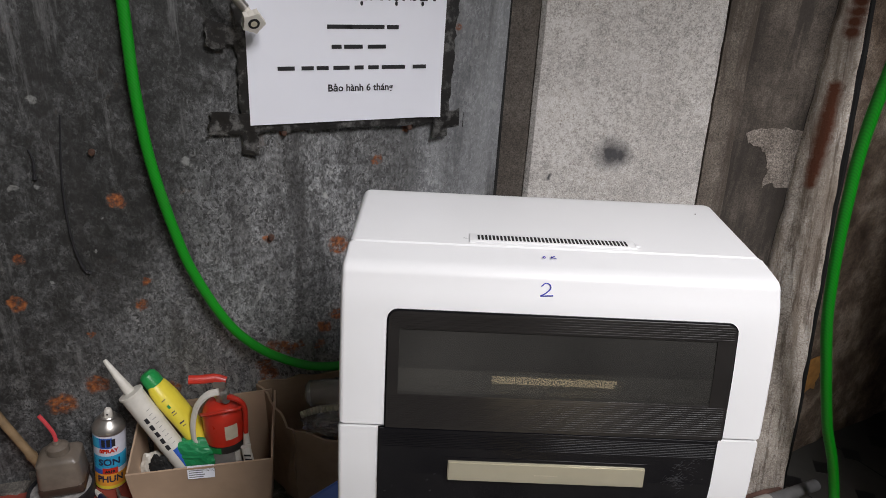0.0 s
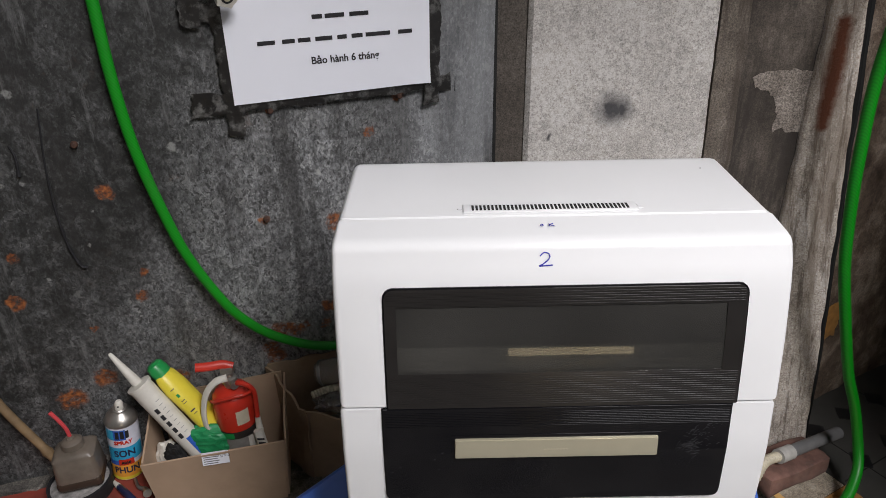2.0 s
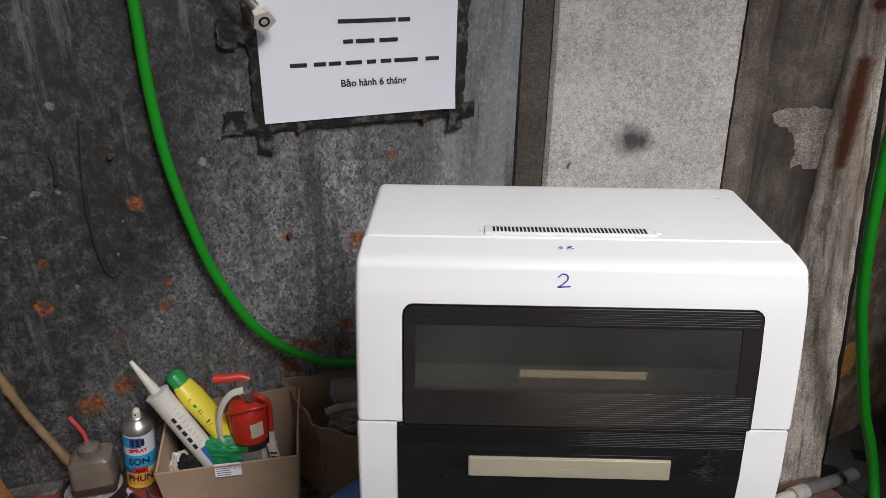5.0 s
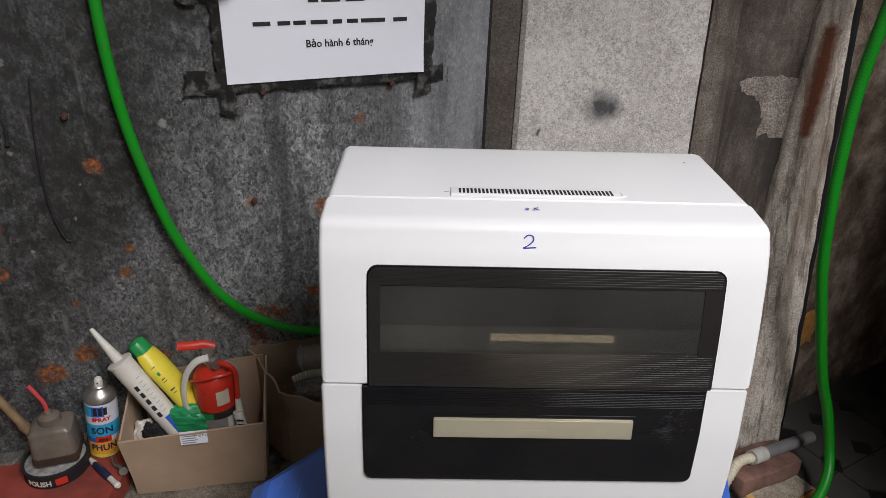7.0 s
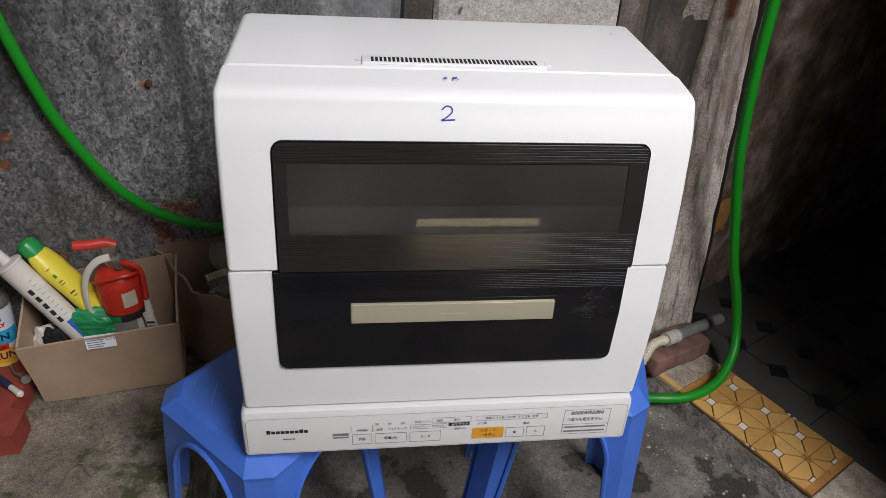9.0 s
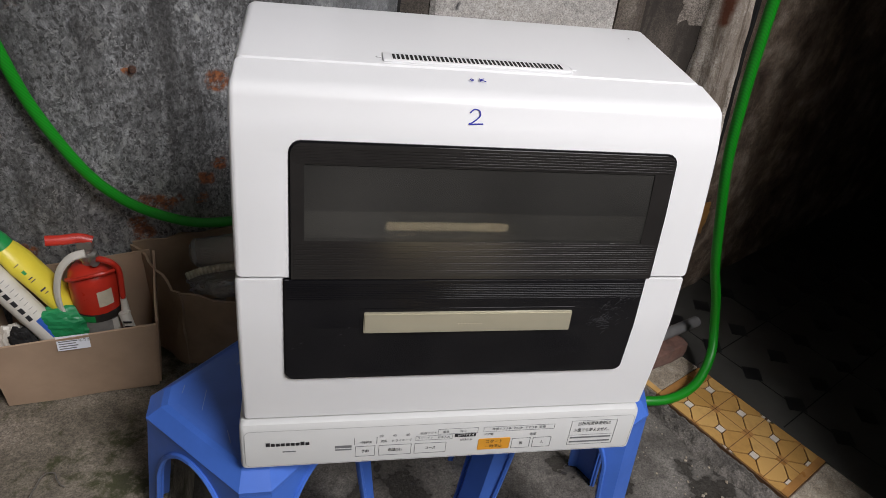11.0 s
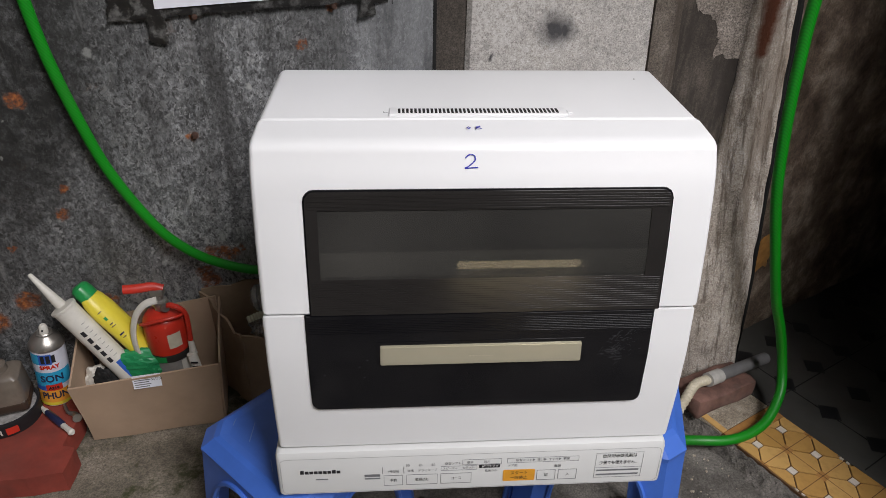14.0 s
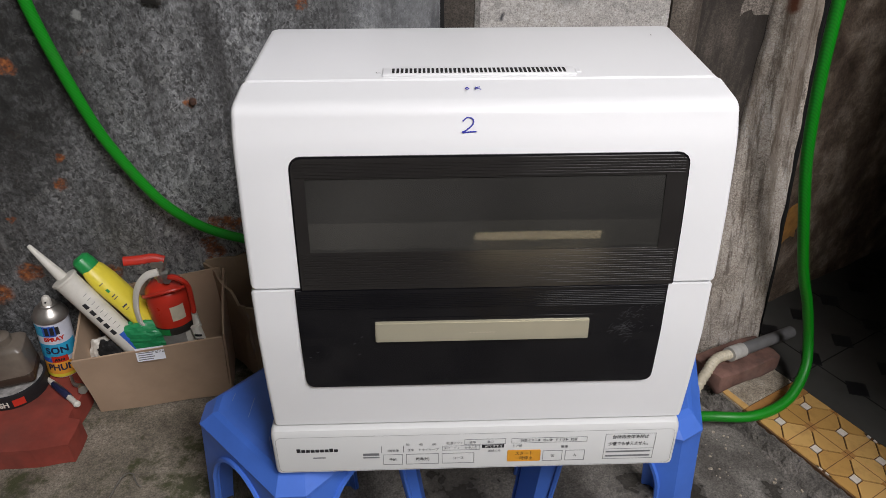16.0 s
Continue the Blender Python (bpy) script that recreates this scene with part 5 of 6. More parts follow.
def sealant():
    """Tube of sealant leaning out of the box."""
    t = thing("sealant_cartridge", (-0.665, 0.45, LEDGE + 0.012), "white sealant cartridge with a long nozzle leaning in the box", "cartridge")
    a, c = Vector((-0.655, 0.442, 0.405)), Vector((-0.746, 0.444, 0.572))
    d = (c - a).normalized()
    m = Matrix.Translation(a) @ d.to_track_quat("Z", "Y").to_matrix().to_4x4()
    L = (c - a).length
    body = part("body", lathe([(0, -0.05), (0.0225, -0.05), (0.0225, L - 0.006), (0.0245, L - 0.005), (0.0245, L), (0.012, L + 0.003), (0, L + 0.003)], m=m, n=30), M_OFFWHITE, t, smooth=True)
    part("nozzle", lathe([(0.0105, L + 0.002), (0.0095, L + 0.018), (0.004, L + 0.082), (0.0028, L + 0.084), (0, L + 0.084)], m=m, n=18), M_OFFWHITE, t, "tapered nozzle", smooth=True)
    # the print faces the yard
    yaw = next(k for k in range(0, 360, 5) if (m.to_3x3() @ Euler((0, 0, radians(k))).to_matrix() @ Vector((0, -1, 0))).dot(Vector((0.25, -0.75, 0.6)).normalized()) > 0.95 * max((m.to_3x3() @ Euler((0, 0, radians(q))).to_matrix() @ Vector((0, -1, 0))).dot(Vector((0.25, -0.75, 0.6)).normalized()) for q in range(0, 360, 5)))
    g = m @ pose(0, 0, 0, 0, 0, yaw + 15)
    part("print_band", can_band(0.0, 0.045, -0.1, 1.25, 0.0228, g), M_CANBLUE, body, "blue printed band", smooth=True)
    b = text_bm("SILICON", 0.012, Matrix(), "CENTER", 0.0002, 0.9, 0.0004)
    b.transform(Matrix.Translation((0.012, 0.022, 0.0008)) @ pose(0, 0, 0, 0, 0, -90) @ Matrix.Diagonal((0.6, 1, 1, 1)))
    part("lettering", bent(b, None, g, 0.0227), M_OFFWHITE, body)
    for k in range(5):
        part("print_shape", can_band(0.05 + 0.018 * k, 0.062 + 0.018 * k, -0.45, -0.12, 0.0229, g, 6), M_INK, body, "black maker's mark")
    for k in range(9):
        part("print_bar", can_band(0.058 + 0.011 * k, 0.059 + 0.011 * k, 0.15, 0.5, 0.0229, g, 6), M_GREYINK, body)


sealant()


def detergent():
    t = thing("detergent_bottle", (-0.66, 0.47, LEDGE + 0.012), "yellow plastic bottle with a green cap lying in the box", "bottle")
    a, c = Vector((-0.622, 0.470, 0.44)), Vector((-0.726, 0.482, 0.590))
    d = (c - a).normalized()
    L = (c - a).length
    m = Matrix.Translation(a) @ d.to_track_quat("Z", "Y").to_matrix().to_4x4() @ Matrix.Diagonal((1.0, 0.72, 1, 1))
    m2 = Matrix.Translation(a) @ d.to_track_quat("Z", "Y").to_matrix().to_4x4()
    body = part("body", lathe([(0, -0.03), (0.022, -0.03), (0.0265, -0.022), (0.0285, 0.02), (0.0275, 0.07), (0.0285, 0.12), (0.025, L - 0.035), (0.020, L - 0.022), (0, L - 0.022)], m=m, n=32), M_YELLOW, t, smooth=True)
    part("cap", lathe([(0.0205, L - 0.026), (0.0205, L - 0.012), (0.0185, L), (0.012, L + 0.005), (0, L + 0.006)], m=m2 @ Matrix.Diagonal((1, 0.85, 1, 1)), n=26), M_GREENCAP, t, "green cap", smooth=True)
    side = (m2.to_3x3().inverted() @ Vector((0.1, -0.8, 0.6)))
    ang = math.atan2(side.x, -side.y)
    for k, (z, w, h) in enumerate(((0.125, 0.01, 0.0015), (0.108, 0.006, 0.008), (0.094, 0.009, 0.002), (0.088, 0.011, 0.0015), (0.066, 0.012, 0.003), (0.058, 0.009, 0.0015))):
        b = can_band(z - h / 2, z + h / 2, ang - w / 0.056, ang + w / 0.056, 0.0291, m, 8)
        part("print_bar", b, M_NAVY if k != 1 else M_GREENCAP, body, smooth=True)


detergent()


def extinguisher():
    t = thing("fire_extinguisher", (-0.577, 0.475, LEDGE + 0.01), "small red fire extinguisher with a white lever, standing in the box", "fire extinguisher")
    m = Matrix.Translation((-0.577, 0.475, 0))
    part("cylinder", lathe([(0, 0.283), (0.042, 0.283), (0.0445, 0.292), (0.0445, 0.455), (0, 0.455)], m=m, n=36), simple("worn_bare_metal", (0.32, 0.31, 0.29), 0.5, metal=0.4, var=0.25, dirt=0.4), t, "bare worn lower half", smooth=True)
    up = part("upper_cylinder", lathe([(0.0448, 0.452), (0.0452, 0.456), (0.0452, 0.515), (0.0425, 0.53), (0.033, 0.541), (0.016, 0.547), (0, 0.547)], m=m, n=36), M_RED, t, "glossy red upper half", smooth=True)
    part("strap", can_band(0.438, 0.456, 0, 2 * math.pi, 0.0462, m, 36), M_DARKMETAL, t, "dark metal strap", smooth=True)
    part("strap_green", can_band(0.439, 0.453, -0.9, 0.1, 0.0466, m, 12), M_GREENCAP, t)
    part("label", can_band(0.472, 0.507, 0.35, 1.0, 0.0457, m, 10), M_CREAM, up, "cream paper label", smooth=True)
    for k in range(4):
        part("label", can_band(0.39 + 0.0 * k, 0.435, 0.75, 1.3, 0.0449 + 0.0002 * k, m, 8), M_OFFWHITE, t, "torn white label") if k == 0 else None
    valve = part("valve", lathe([(0.013, 0.545), (0.013, 0.556), (0.0165, 0.558), (0.0165, 0.568), (0.010, 0.571), (0.010, 0.588), (0, 0.588)], m=m, n=20), M_METAL, t, "scuffed metal valve", smooth=True)
    part("gauge", lathe([(0, 0.0), (0.009, 0.0), (0.009, 0.012), (0, 0.012)], m=m @ Matrix.Translation((0.012, -0.012, 0.561)) @ pose(0, 0, 0, 90, 0, 30), n=18), M_METAL, valve)
    part("top_lever", tube(smooth_line([(-0.562, 0.472, 0.596), (-0.585, 0.470, 0.603), (-0.61, 0.462, 0.604), (-0.638, 0.455, 0.606)], 6), 0.0095, 10, flat=0.6), M_RED, t, "red squeeze lever", smooth=True)
    part("lever_bracket", box(-0.59, -0.562, 0.462, 0.482, 0.582, 0.598, 0.003), M_METAL, t)
    part("carry_lever", tube(smooth_line([(-0.575, 0.458, 0.578), (-0.60, 0.452, 0.572), (-0.622, 0.446, 0.548), (-0.634, 0.442, 0.51), (-0.636, 0.44, 0.475), (-0.633, 0.44, 0.458)], 6), 0.008, 10, flat=0.55), M_OFFWHITE, t, "curved white lever", smooth=True)
    part("hose", tube(smooth_line([(-0.565, 0.466, 0.556), (-0.55, 0.455, 0.567), (-0.53, 0.452, 0.562), (-0.522, 0.46, 0.54), (-0.523, 0.462, 0.50), (-0.524, 0.46, 0.475)], 6), 0.0055, 10), M_RED, t, "red rubber hose", smooth=True)
    part("band_clip", tube(smooth_line([(-0.615, 0.445, 0.527), (-0.6, 0.432, 0.536), (-0.57, 0.427, 0.547), (-0.54, 0.437, 0.549), (-0.528, 0.452, 0.545)], 5), 0.004, 8), M_RED, t, smooth=True)
    part("horn", lathe([(0.006, 0), (0.008, -0.03), (0.009, -0.035), (0, -0.035)], (-0.522, 0.455, 0.478), n=14), M_OFFWHITE, t, smooth=True)
    part("tag", tube([Vector((-0.523, 0.446, 0.45)), Vector((-0.512, 0.438, 0.40))], 0.011, 12), M_OFFWHITE, t, "rolled white printed tube")
    for k in range(4):
        part("tag_print", box(-0.522 + 0.002 * k, -0.506 + 0.002 * k, 0.4275, 0.4285, 0.437 - 0.011 * k, 0.441 - 0.011 * k), M_INK, t)
    t.scale = (0.91, 0.91, 0.98)


extinguisher()


def crumpled(name, at, size, mat, label, category, seed=0, sub=4, amp=0.25):
    b = bmesh.new()
    bmesh.ops.create_icosphere(b, subdivisions=sub, radius=1)
    for v in b.verts:
        k = 1 + amp * (noise.noise(v.co * 1.7 + Vector((seed, 0, 0))) + 0.6 * abs(noise.noise(v.co * 4.1 + Vector((0, seed, 0)))))
        v.co = Vector((v.co.x * size[0], v.co.y * size[1], v.co.z * size[2])) * k
    b.transform(Matrix.Translation(at))
    return single(name, b, mat, label, category)


crumpled("plastic_bag", (-0.64, 0.447, 0.425), (0.06, 0.022, 0.036), M_GREENBAG, "crumpled green plastic bag stuffed in the box", "bag", 3, amp=0.22)
crumpled("plastic_bag", (-0.722, 0.445, 0.37), (0.03, 0.02, 0.05), M_OFFWHITE, "crumpled white plastic bag with black print", "bag", 8, amp=0.2)
crumpled("black_rag", (-0.70, 0.428, 0.40), (0.022, 0.008, 0.028), M_GAP, "crumpled black plastic wrapper in the box", "wrapper", 12, amp=0.4)
crumpled("paper_scraps", (-0.61, 0.475, 0.32), (0.075, 0.025, 0.03), M_CARDOLD, "crumpled brown paper at the bottom of the box", "paper", 5)


def second_box():
    t = thing("cardboard_box", (-0.42, 0.56, LEDGE), "stained old cardboard box, half torn, behind the stool", "box")
    A, B, C, D = Vector((-0.537, 0.58, 0.508)), Vector((-0.436, 0.487, 0.457)), Vector((-0.30, 0.45, 0.455)), Vector((-0.28, 0.62, 0.50))

    def panel(name, a, b2, bottom, seed):
        a, b2 = Vector(a), Vector(b2)
        nrm = Vector((b2.y - a.y, a.x - b2.x, 0)).normalized() * 0.005
        b = bmesh.new()
        rows = []
        for j in range(9):
            row = []
            for i in range(9):
                p = a.lerp(b2, i / 8)
                z = p.z + (bottom - p.z) * j / 8
                q = Vector((p.x, p.y, z)) + nrm * 2.5 * noise.noise((i * 0.35 + seed, j * 0.35, 0.0)) + Vector((0, 0, 0.008 * noise.noise((i * 0.8, seed, 2.0)) * (j == 0)))
                q += Vector((-0.045, 0.03, 0)) * (j / 8) * (name == "front_panel") * 0.6
                row.append(b.verts.new(q))
            rows.append(row)
        for r0, r1 in zip(rows, rows[1:]):
            for i in range(8):
                b.faces.new((r0[i], r0[i + 1], r1[i + 1], r1[i]))
        g = bmesh.ops.extrude_face_region(b, geom=b.faces[:])
        for e in g["geom"]:
            if isinstance(e, bmesh.types.BMVert):
                e.co -= nrm
        bmesh.ops.recalc_face_normals(b, faces=b.faces[:])
        part(name, b, M_CARDOLD, t, smooth=True)
    panel("side_panel", A, B, 0.27, 1.0)
    panel("front_panel", B, C, 0.27, 4.0)
    panel("back_panel", (-0.535, 0.592, 0.505), (-0.3, 0.66, 0.51), 0.30, 7.0)
    panel("bottom_panel", (-0.50, 0.56, 0.30), (-0.30, 0.60, 0.30), 0.275, 9.0)


second_box()
p = smooth_line([(-0.43, 0.535, 0.463), (-0.40, 0.545, 0.47), (-0.36, 0.55, 0.475), (-0.31, 0.545, 0.49), (-0.26, 0.54, 0.5)], 10)
single("corrugated_hose", tube(p, 0.008, 10, radii=[0.0085 if k % 2 else 0.0065 for k in range(len(p))]), M_CREAM, "cream corrugated drain hose in the old box", "hose")
p = smooth_line([(-0.42, 0.56, 0.45), (-0.38, 0.58, 0.452), (-0.33, 0.575, 0.46), (-0.27, 0.56, 0.47)], 10)
single("corrugated_hose", tube(p, 0.008, 10, radii=[0.0085 if k % 2 else 0.0065 for k in range(len(p))]), M_OFFWHITE, "white corrugated drain hose in the old box", "hose")


def clear_bottle(a, c, label):
    a, c = Vector(a), Vector(c)
    L = (c - a).length
    m = Matrix.Translation(a) @ (c - a).to_track_quat("Z", "Y").to_matrix().to_4x4()
    b = lathe([(0, 0), (0.026, 0), (0.03, 0.006), (0.028, 0.03), (0.03, 0.035), (0.028, 0.06), (0.03, 0.065), (0.028, L * 0.7), (0.014, L * 0.92), (0.013, L), (0, L)], m=m, n=20)
    single("plastic_bottle", b, M_CLEAR, label, "bottle", smooth=True)


clear_bottle((-0.42, 0.585, 0.485), (-0.28, 0.57, 0.52), "empty clear plastic bottle lying in the old box")
crumpled("plastic_bag", (-0.36, 0.545, 0.44), (0.07, 0.04, 0.02), M_CLEAR, "crumpled clear plastic bag in the old box", "bag", 21, amp=0.4)


def oil_bottle():
    t = thing("oiler_bottle", (-0.893, 0.412, SLAB + 0.034), "grimy square plastic bottle with a pink spout tube", "bottle", turn=18)
    R = ROOT[t]
    b = box(-0.046, 0.046, -0.040, 0.040, 0, 0.098, 0.012, 3)
    for v in b.verts:
        k = 1 - 0.5 * max(0, (v.co.z - 0.07) / 0.028) ** 2 * 0.5
        v.co.x *= k
        v.co.y *= k
    b.transform(R)
    part("body", b, M_BOTTLE, t, smooth=True)
    b = box(-0.0464, 0.0464, -0.0404, 0.0404, 0.001, 0.034, 0.011, 3)
    b.transform(R)
    part("sludge_line", b, M_SLUDGE, t, "dark oily liquid")
    part("cap", lathe([(0.019, 0.094), (0.023, 0.098), (0.022, 0.112), (0.016, 0.117), (0.009, 0.119), (0.007, 0.126), (0, 0.126)], m=R, n=20), M_BOTTLE, t, smooth=True)
    b = tube(smooth_line([(0, 0, 0.12), (-0.002, 0, 0.145), (-0.01, 0, 0.17), (-0.022, 0.002, 0.195)], 6), 0.0042, 10)
    b.transform(R)
    part("spout_tube", b, M_PINK, t, "pink rubber tube", smooth=True)
    t.scale = (0.92, 0.92, 0.92)


oil_bottle()


def polish_tin():
    t = thing("polish_tin", (-0.903, 0.41, SLAB), "black polish tin with a white dusty rim", "tin")
    m = ROOT[t]
    body = part("body", lathe([(0, 0), (0.064, 0), (0.066, 0.003), (0.066, 0.028), (0.067, 0.030), (0.0665, 0.036), (0.062, 0.036), (0.061, 0.030), (0, 0.030)], m=m, n=44), M_INK, t, smooth=True)
    part("residue", lathe([(0.0605, 0.0305), (0.05, 0.0335), (0, 0.0345)], m=m, n=36), simple("dusty_paste", (0.26, 0.25, 0.24), 0.8, var=0.5, scale=60), t, "dusty grey residue")
    b = text_bm("POLISH", 0.013, Matrix(), "CENTER", 0.0002, 0.85, 0.0006)
    g = m @ pose(0, 0, 0, 0, 0, -4)
    for v in b.verts:
        v.co.y += 0.0155
        v.co.z += 0.0006
    part("lettering", bent(b, None, g, 0.0662), M_OFFWHITE, body)
    part("print_shape", can_band(0.007, 0.025, 0.5, 0.85, 0.0665, g, 8), M_RED, body, "red printed shape")
    t.scale = (0.93, 0.93, 0.93)


polish_tin()


def brush():
    t = thing("small_brush", (-0.80, 0.40, SLAB), "small navy and white brush lying on the slab", "brush")
    a, c = Vector((-0.868, 0.445, SLAB + 0.009)), Vector((-0.752, 0.352, SLAB + 0.009))
    d = c - a
    part("neck", tube(smooth_line([a, a + d * 0.15, a + d * 0.34], 5), 0.0035, 8, radii=[0.0045, 0.004, 0.0035, 0.003, 0.003, 0.003, 0.0035, 0.004, 0.0045, 0.0055, 0.006]), M_OFFWHITE, t, smooth=True)
    part("grip", tube([a + d * 0.32, a + d * 0.36, a + d * 0.55, a + d * 0.74, a + d * 0.78], 0.006, 10, radii=[0.004, 0.0065, 0.0075, 0.007, 0.004]), M_NAVY, t, "navy grip", smooth=True)
    part("tail", tube([a + d * 0.76, a + d * 0.9, a + d * 0.97, c], 0.005, 10, radii=[0.0055, 0.0055, 0.007, 0.004]), M_OFFWHITE, t, "white end", smooth=True)


brush()
p = smooth_line([(-0.80, 0.43, SLAB + 0.012), (-0.785, 0.41, SLAB + 0.01), (-0.77, 0.405, SLAB + 0.008), (-0.758, 0.39, SLAB + 0.012)], 6)
single("old_spoon", tube(p, 0.004, 8, radii=[0.003 + 0.007 * (k / len(p)) ** 2 for k in range(len(p))]), M_METAL, "tarnished spoon lying on the slab", "spoon", smooth=True)


def bamboo():
    t = thing("bamboo_stick", (-0.93, 0.42, SLAB), "dry bamboo stick leaning on the steel sheet", "stick")
    a, c = Vector((-0.925, 0.425, 0.33)), Vector((-1.12, 0.40, 0.86))
    pts = [a.lerp(c, k / 40) + Vector((0.004 * math.sin(k * 0.3), 0, 0)) for k in range(41)]
    part("cane", tube(pts, 0.008, 12, radii=[0.0085 + (0.0022 if k % 13 == 7 else 0) for k in range(41)]), M_BAMBOO, t, smooth=True)
    for k in (7, 20, 33):
        part("node_ring", tube([pts[k] - (c - a) * 0.004, pts[k] + (c - a) * 0.004], 0.011, 12), M_BAMBOO, t)


bamboo()


def broom():
    t = thing("straw_broom", (-1.06, 0.335, SLAB), "orange-brown straw broom standing by the wall", "broom")
    rnd = random.Random(4)
    b = bmesh.new()
    for k in range(160):
        x, y = -1.075 + rnd.uniform(-0.05, 0.06), 0.33 + rnd.uniform(-0.02, 0.02)
        tip = Vector((x, y, SLAB))
        top = Vector((-1.115 + rnd.uniform(-0.012, 0.012), 0.345 + rnd.uniform(-0.008, 0.008), 0.72))
        mid = tip.lerp(top, 0.5) + Vector((rnd.uniform(-0.01, 0.01), rnd.uniform(-0.006, 0.006), 0))
        tube([tip, mid, top], 0.0016, 4, b)
    part("bristles", b, M_STRAW, t)
    part("binding", tube([Vector((-1.112, 0.345, 0.69)), Vector((-1.116, 0.345, 0.73))], 0.022, 14), M_CARDOLD, t)
    part("handle", tube([Vector((-1.115, 0.345, 0.71)), Vector((-1.17, 0.36, 1.35))], 0.011, 12), M_BAMBOO, t, smooth=True)


broom()
p = smooth_line([(-0.638, 0.165, LEDGE + 0.012), (-0.628, 0.215, LEDGE + 0.016), (-0.61, 0.219, LEDGE + 0.02), (-0.604, 0.21, LEDGE + 0.016), (-0.596, 0.2, LEDGE + 0.013), (-0.588, 0.196, LEDGE + 0.012)], 6)
single("bent_wire", tube(p, 0.0012, 6), M_METAL, "bent scrap of pale wire on the step", "wire")

# ---------------------------------------------------------------- doorway: sill, brick, drain pipe
b = door_box(-0.17, 0.027, 0.0, 0.2, SILL - 0.03, SILL - 0.001, 0.004)
single("sill_end", b, M_SILLCON, "pale cement end of the door sill", "sill", "structure")
single("sill_end_near", door_box(0.405, 1.0, 0.0, 0.2, SILL - 0.03, SILL - 0.001, 0.004), M_SILLCON, "pale cement near end of the door sill", "sill", "structure")


def kerb_slope():
    """Broken cement skirt that runs down from the sill to the floor."""
    def fn(u, v):
        s = -0.17 + 1.17 * u
        w = 0.052 + 0.022 * noise.noise((s * 7, 0.0, 4.0))
        q = -w * v + 0.004
        z = (SILL - 0.006) * (1 - v) ** 0.7 + (FLOOR - 0.004) * (1 - (1 - v) ** 0.7)
        z += 0.010 * noise.noise((s * 28, v * 3, 1.0)) * (1 if 0 < v < 1 else 0.2) + 0.006 * noise.noise((s * 70, v * 8, 2.0)) * (0 < v < 1)
        return DM @ Vector((s, q, z))
    b = grid(160, 10, fn)
    return single("kerb_slope", b, M_KERB, "broken cement skirt below the door sill", "kerb", "structure")


kerb_slope()
rnd = random.Random(11)
b = bmesh.new()
for k in range(130):
    u, v = rnd.uniform(-0.15, 0.8), -rnd.uniform(0.03, 0.2) ** 1.0
    r = rnd.uniform(0.0012, 0.005)
    q = bmesh.new()
    bmesh.ops.create_icosphere(q, subdivisions=1, radius=r)
    for w in q.verts:
        w.co *= rnd.uniform(0.6, 1.2)
        w.co.z *= 0.6
    q.transform(DM @ Matrix.Translation((u, v, FLOOR + r * 0.3)))
    merge(b, q)
single("grit", b, M_SILLCON, "scattered cement grit on the floor", "grit", "stuff")


def drain():
    t = thing("drain_pipe", (0.75, 0.68, SILL + 0.058), "grey plastic drain pipe with a corrugated end, lying on a brick", "pipe")
    a, c = Vector((0.66, 0.625, 0.155)), Vector((0.93, 0.765, 0.118))
    d = c - a
    part("pipe", tube([a + d * 0.22, a + d * 0.23, c], 0.016, 18), M_GREYPVC, t, smooth=True)
    part("collar", tube([a + d * 0.17, a + d * 0.18, a + d * 0.32, a + d * 0.33], 0.019, 18), simple("taped_collar", (0.45, 0.44, 0.41), 0.6, var=0.2), t, "pale taped collar", smooth=True)
    p = smooth_line([a + d * 0.2, a, (0.62, 0.585, 0.14), (0.57, 0.54, 0.10), (0.50, 0.50, 0.06)], 12)
    part("corrugated_end", tube(p, 0.013, 14, radii=[0.0135 if k % 2 else 0.011 for k in range(len(p))]), M_CREAM, t, "cream corrugated hose")


drain()
b = box(-0.105, 0.105, -0.05, 0.05, 0, 0.052, 0.006, 2)
bmesh.ops.subdivide_edges(b, edges=b.edges[:], cuts=3, use_grid_fill=True)
for v in b.verts:
    v.co += Vector((noise.noise(v.co * 30), noise.noise(v.co * 30 + Vector((3, 0, 0))), noise.noise(v.co * 30 + Vector((0, 7, 0))))) * 0.009
b.transform(pose(0.745, 0.675, SILL + 0.002, 0, 0, 22))
single("old_brick", b, M_BRICK, "old reddish brick lying on the sill end", "brick", smooth=True, base=(0.745, 0.675, SILL))

# tiles of the sill: clipped diamonds with small squares at their corners
sill_bed = single("sill_bed", door_box(0.027, 0.405, 0.0, 0.2, SILL - 0.02, SILL - 0.002), M_GROUT, "tan patterned ceramic tile door sill", "sill", "structure")


HU, HV, SQ = 0.048, 0.049, 0.0105
g = 0.0014


def clipped(hu, hv, s):
    u1, v1 = hu - s, hv - s
    k = 1 - 0.035
    return [(x * 0.955, y * 0.955) for x, y in ((u1, s * hv / hu * k), (s * hu / hv * k, v1), (-s * hu / hv * k, v1), (-u1, s * hv / hu * k), (-u1, -s * hv / hu * k), (-s * hu / hv * k, -v1), (s * hu / hv * k, -v1), (u1, -s * hv / hu * k))]


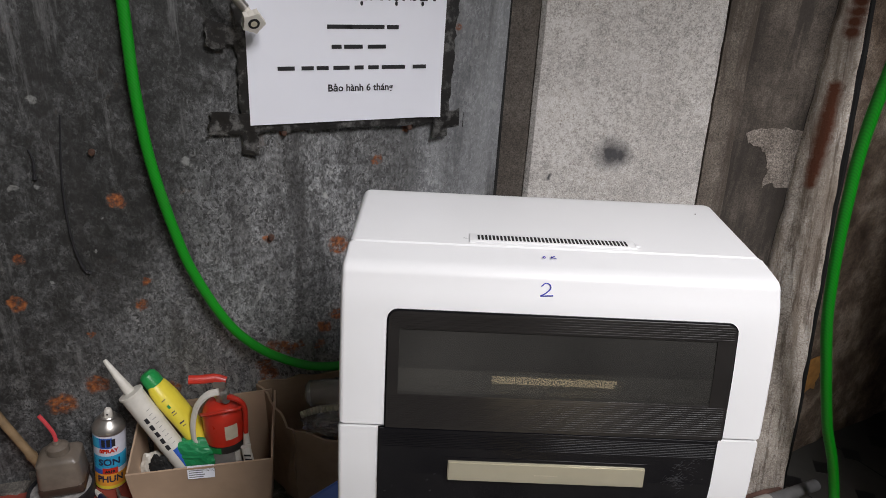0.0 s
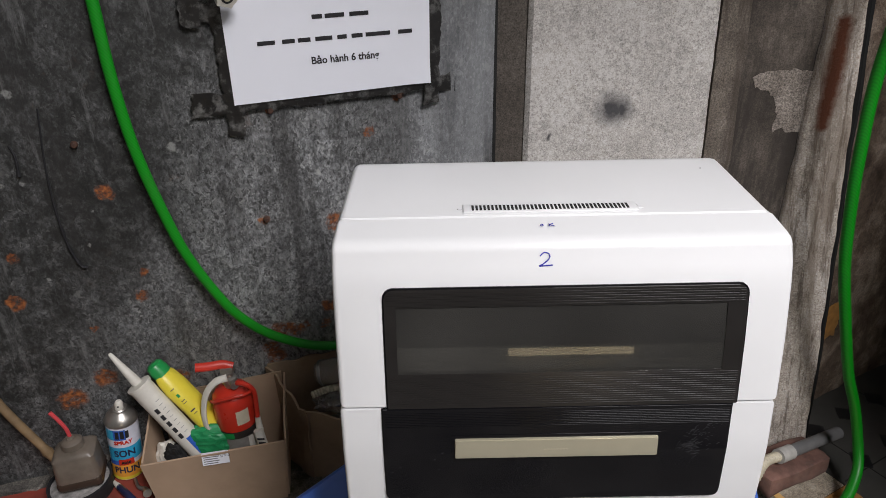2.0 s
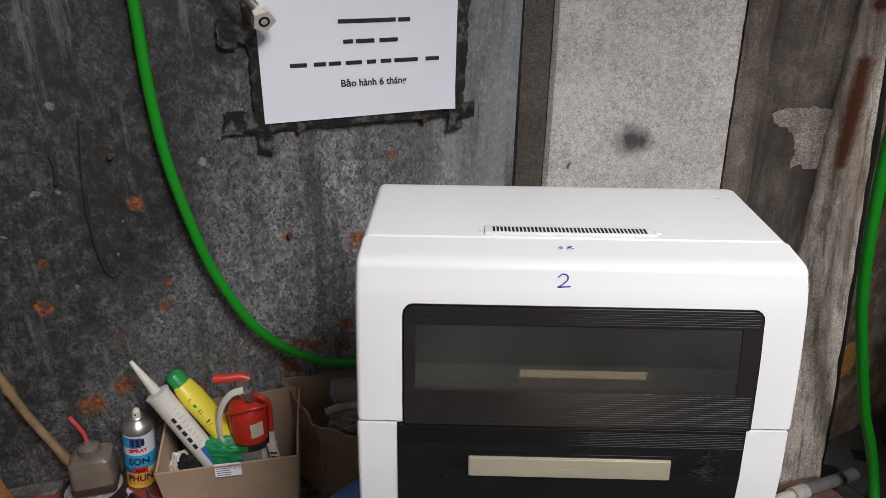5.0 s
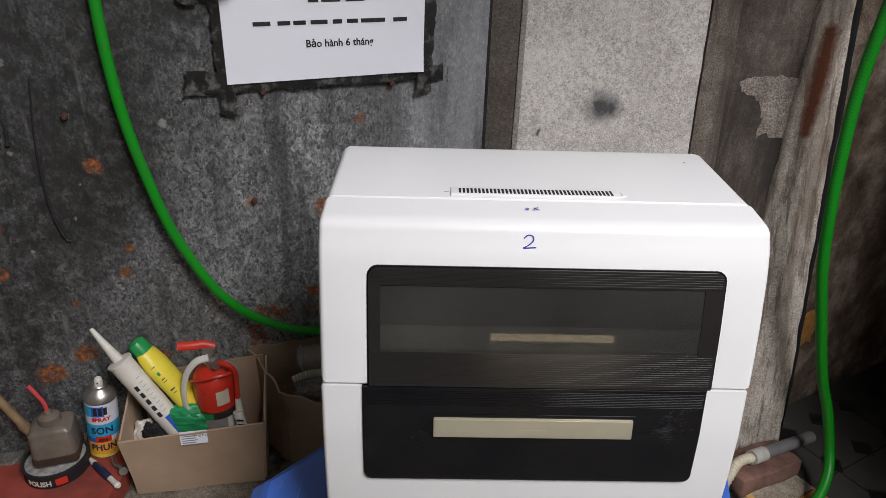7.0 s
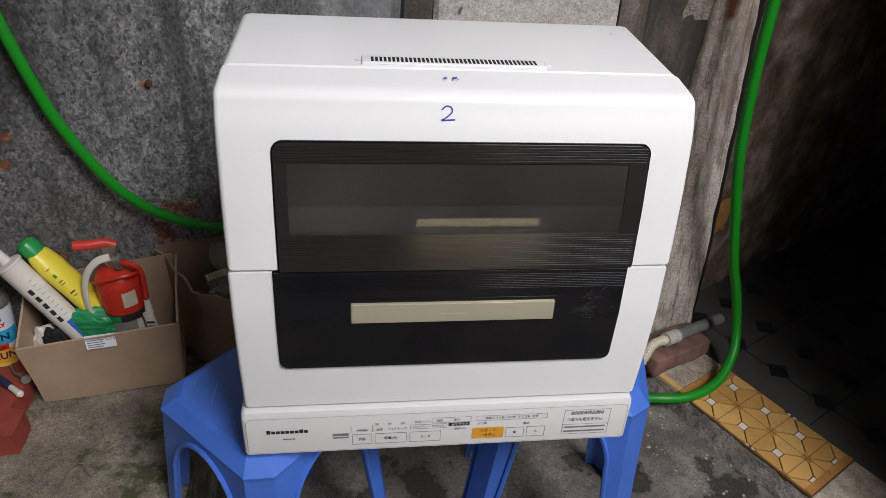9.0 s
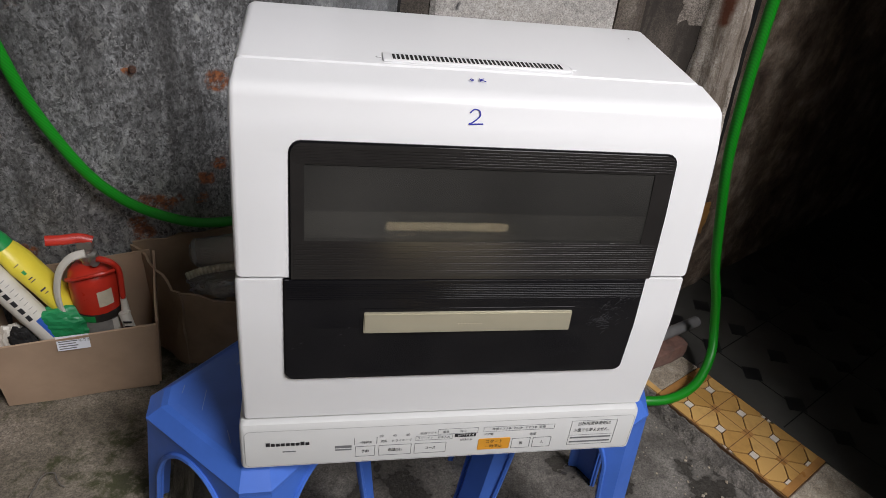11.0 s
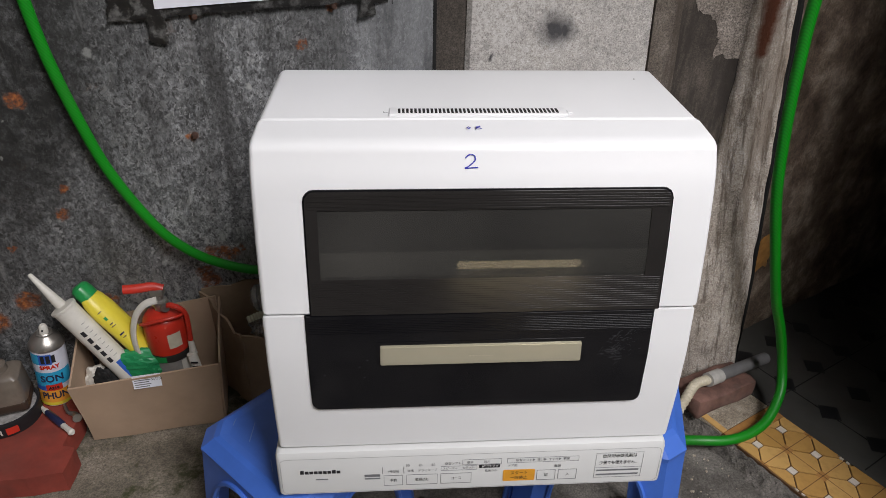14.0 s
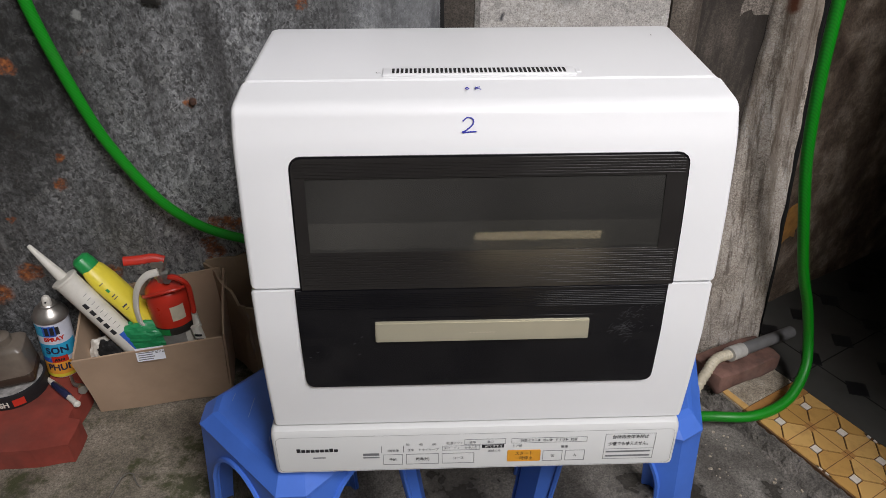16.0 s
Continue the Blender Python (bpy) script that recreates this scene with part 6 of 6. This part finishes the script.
def clip_outline(outline, u0, u1, v0, v1):
    """The outline kept inside a rectangle."""
    for axis, lim, sign in ((0, u0, 1), (0, u1, -1), (1, v0, 1), (1, v1, -1)):
        out = []
        for p, q in zip(outline, outline[1:] + outline[:1]):
            ip, iq = (p[axis] - lim) * sign >= 0, (q[axis] - lim) * sign >= 0
            if ip:
                out.append(p)
            if ip != iq:
                t = (lim - p[axis]) / (q[axis] - p[axis])
                out.append((p[0] + (q[0] - p[0]) * t, p[1] + (q[1] - p[1]) * t))
        outline = out
        if len(outline) < 3:
            return []
    return outline


def tile_piece(name, outline, u, v, mat):
    o = clip_outline([(u + a, v + c) for a, c in outline], 0.074, 0.40, 0.003, 0.197)
    if len(o) < 3:
        return
    b = prism(o, 0.0035, DM @ Matrix.Translation((0, 0, SILL - 0.0025)))
    ob = new(name, link_mesh(name, b, mat))
    ob.parent = sill_bed


def tan_tile():
    m, n, l, bs = material("tan_sill_ceramic")
    info = n.new("ShaderNodeObjectInfo")
    v = coords(n)
    c = ramp(n, l, info.outputs["Random"], [(0.0, (0.44, 0.245, 0.07)), (1.0, (0.60, 0.37, 0.13))])
    c = mix(n, l, ramp(n, l, noise_tex(n, l, v, 22, 6, 0.7), [(0.5, 0.0), (0.75, 0.5)]), c, (0.22, 0.11, 0.035))
    l.new(c, bs.inputs["Base Color"])
    bs.inputs["Roughness"].default_value = 0.3
    return m


M_TANTILE = tan_tile()
U0, V0 = 0.099, 0.046
square = [(SQ - g, SQ - g), (-SQ + g, SQ - g), (-SQ + g, -SQ + g), (SQ - g, -SQ + g)]
for i in range(-1, 5):
    for j in range(-1, 3):
        u, v = U0 + 2 * HU * i, V0 + 2 * HV * j
        tile_piece("white_tile", square, u, v, M_TILEWHITE)
        if i == 1 and j != 0:
            # two halves of a white square meet at the joint
            for w in (-0.0115, 0.0115):
                tile_piece("white_tile", [(0.85 * a, c) for a, c in square], u + HU + w, v + HV, M_TILEWHITE)
        else:
            tile_piece("brown_tile", [(1.35 * a, 1.35 * c) for a, c in square], u + HU, v + HV, M_TILEBROWN)
        tile_piece("tile", clipped(HU, HV, SQ), u + HU, v, M_TANTILE)
        tile_piece("tile", clipped(HU, HV, SQ), u, v + HV, M_TANTILE)

# straight joints between the square tiles
for i in range(4):
    u = U0 + HU + 2 * HU * (i - 1)
    if 0.06 < u < 0.4:
        ob = new("tile_joint", link_mesh("tile_joint", door_box(u - 0.0008, u + 0.0008, 0.003, 0.197, SILL, SILL + 0.0012), M_GROUT))
        ob.parent = sill_bed
for j in range(3):
    v = V0 + HV + 2 * HV * (j - 1)
    if 0.003 < v < 0.19:
        ob = new("tile_joint", link_mesh("tile_joint", door_box(0.055, 0.4, v - 0.0008, v + 0.0008, SILL, SILL + 0.0012), M_GROUT))
        ob.parent = sill_bed
for u0, u1 in ((0.030, 0.073), (0.385, 0.403)):
    ob = new("border_tile", link_mesh("border_tile", door_box(u0, u1, 0.003, 0.197, SILL, SILL + 0.0018), M_TILEBROWN))
    ob.parent = sill_bed

ob = new("edge_tile", link_mesh("edge_tile", door_box(-0.06, 0.0285, 0.002, 0.02, SILL - 0.003, SILL + 0.0016), M_TANTILE))
ob.parent = sill_bed

# black diamonds of the room's floor
dm = bmesh.new()
prism([(0.034, 0), (0, 0.034), (-0.034, 0), (0, -0.034)], 0.003, Matrix(), dm)
dia = link_mesh("black_tile", dm, M_BLACKTILE)
for i in range(-3, 9):
    for j in range(0, 9):
        p = Vector((1.037, 0.596, 0.0665)) + N * 0.139 * j + E * 0.132 * i
        u, v = (p - DOOR).dot(E), (p - DOOR).dot(N)
        if v > 0.24 and u > -0.25:
            ob = new("black_tile", dia)
            ob.matrix_basis = Matrix.Translation(p) @ pose(0, 0, 0, 0, 0, math.degrees(math.atan2(E.y, E.x)))
            ob.parent = room_floor
# long joints between the room's floor tiles
for k in range(6):
    b = door_box(-0.3, 3.4, 0.3 + 0.278 * k, 0.303 + 0.278 * k, 0.0672, 0.0688)
    ob = new("tile_joint", link_mesh("tile_joint", b, M_GAP))
    ob.parent = room_floor
for k in range(8):
    b = door_box(0.02 + 0.264 * k, 0.023 + 0.264 * k, 0.2, 2.1, 0.0672, 0.0688)
    ob = new("tile_joint", link_mesh("tile_joint", b, M_GAP))
    ob.parent = room_floor

# unseen glowing panel added behind the front wall's gap; the pane mirrors it
m, n, l, bs = material("beige_glow")
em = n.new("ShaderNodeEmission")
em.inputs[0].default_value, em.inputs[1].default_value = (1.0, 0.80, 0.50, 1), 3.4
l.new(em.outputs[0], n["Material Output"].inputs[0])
single("backdrop", box(0.0, 1.2, -3.02, -3.0, FLOOR, 0.5), m, "unseen glowing beige panel added behind the low gap", "backdrop", "structure")
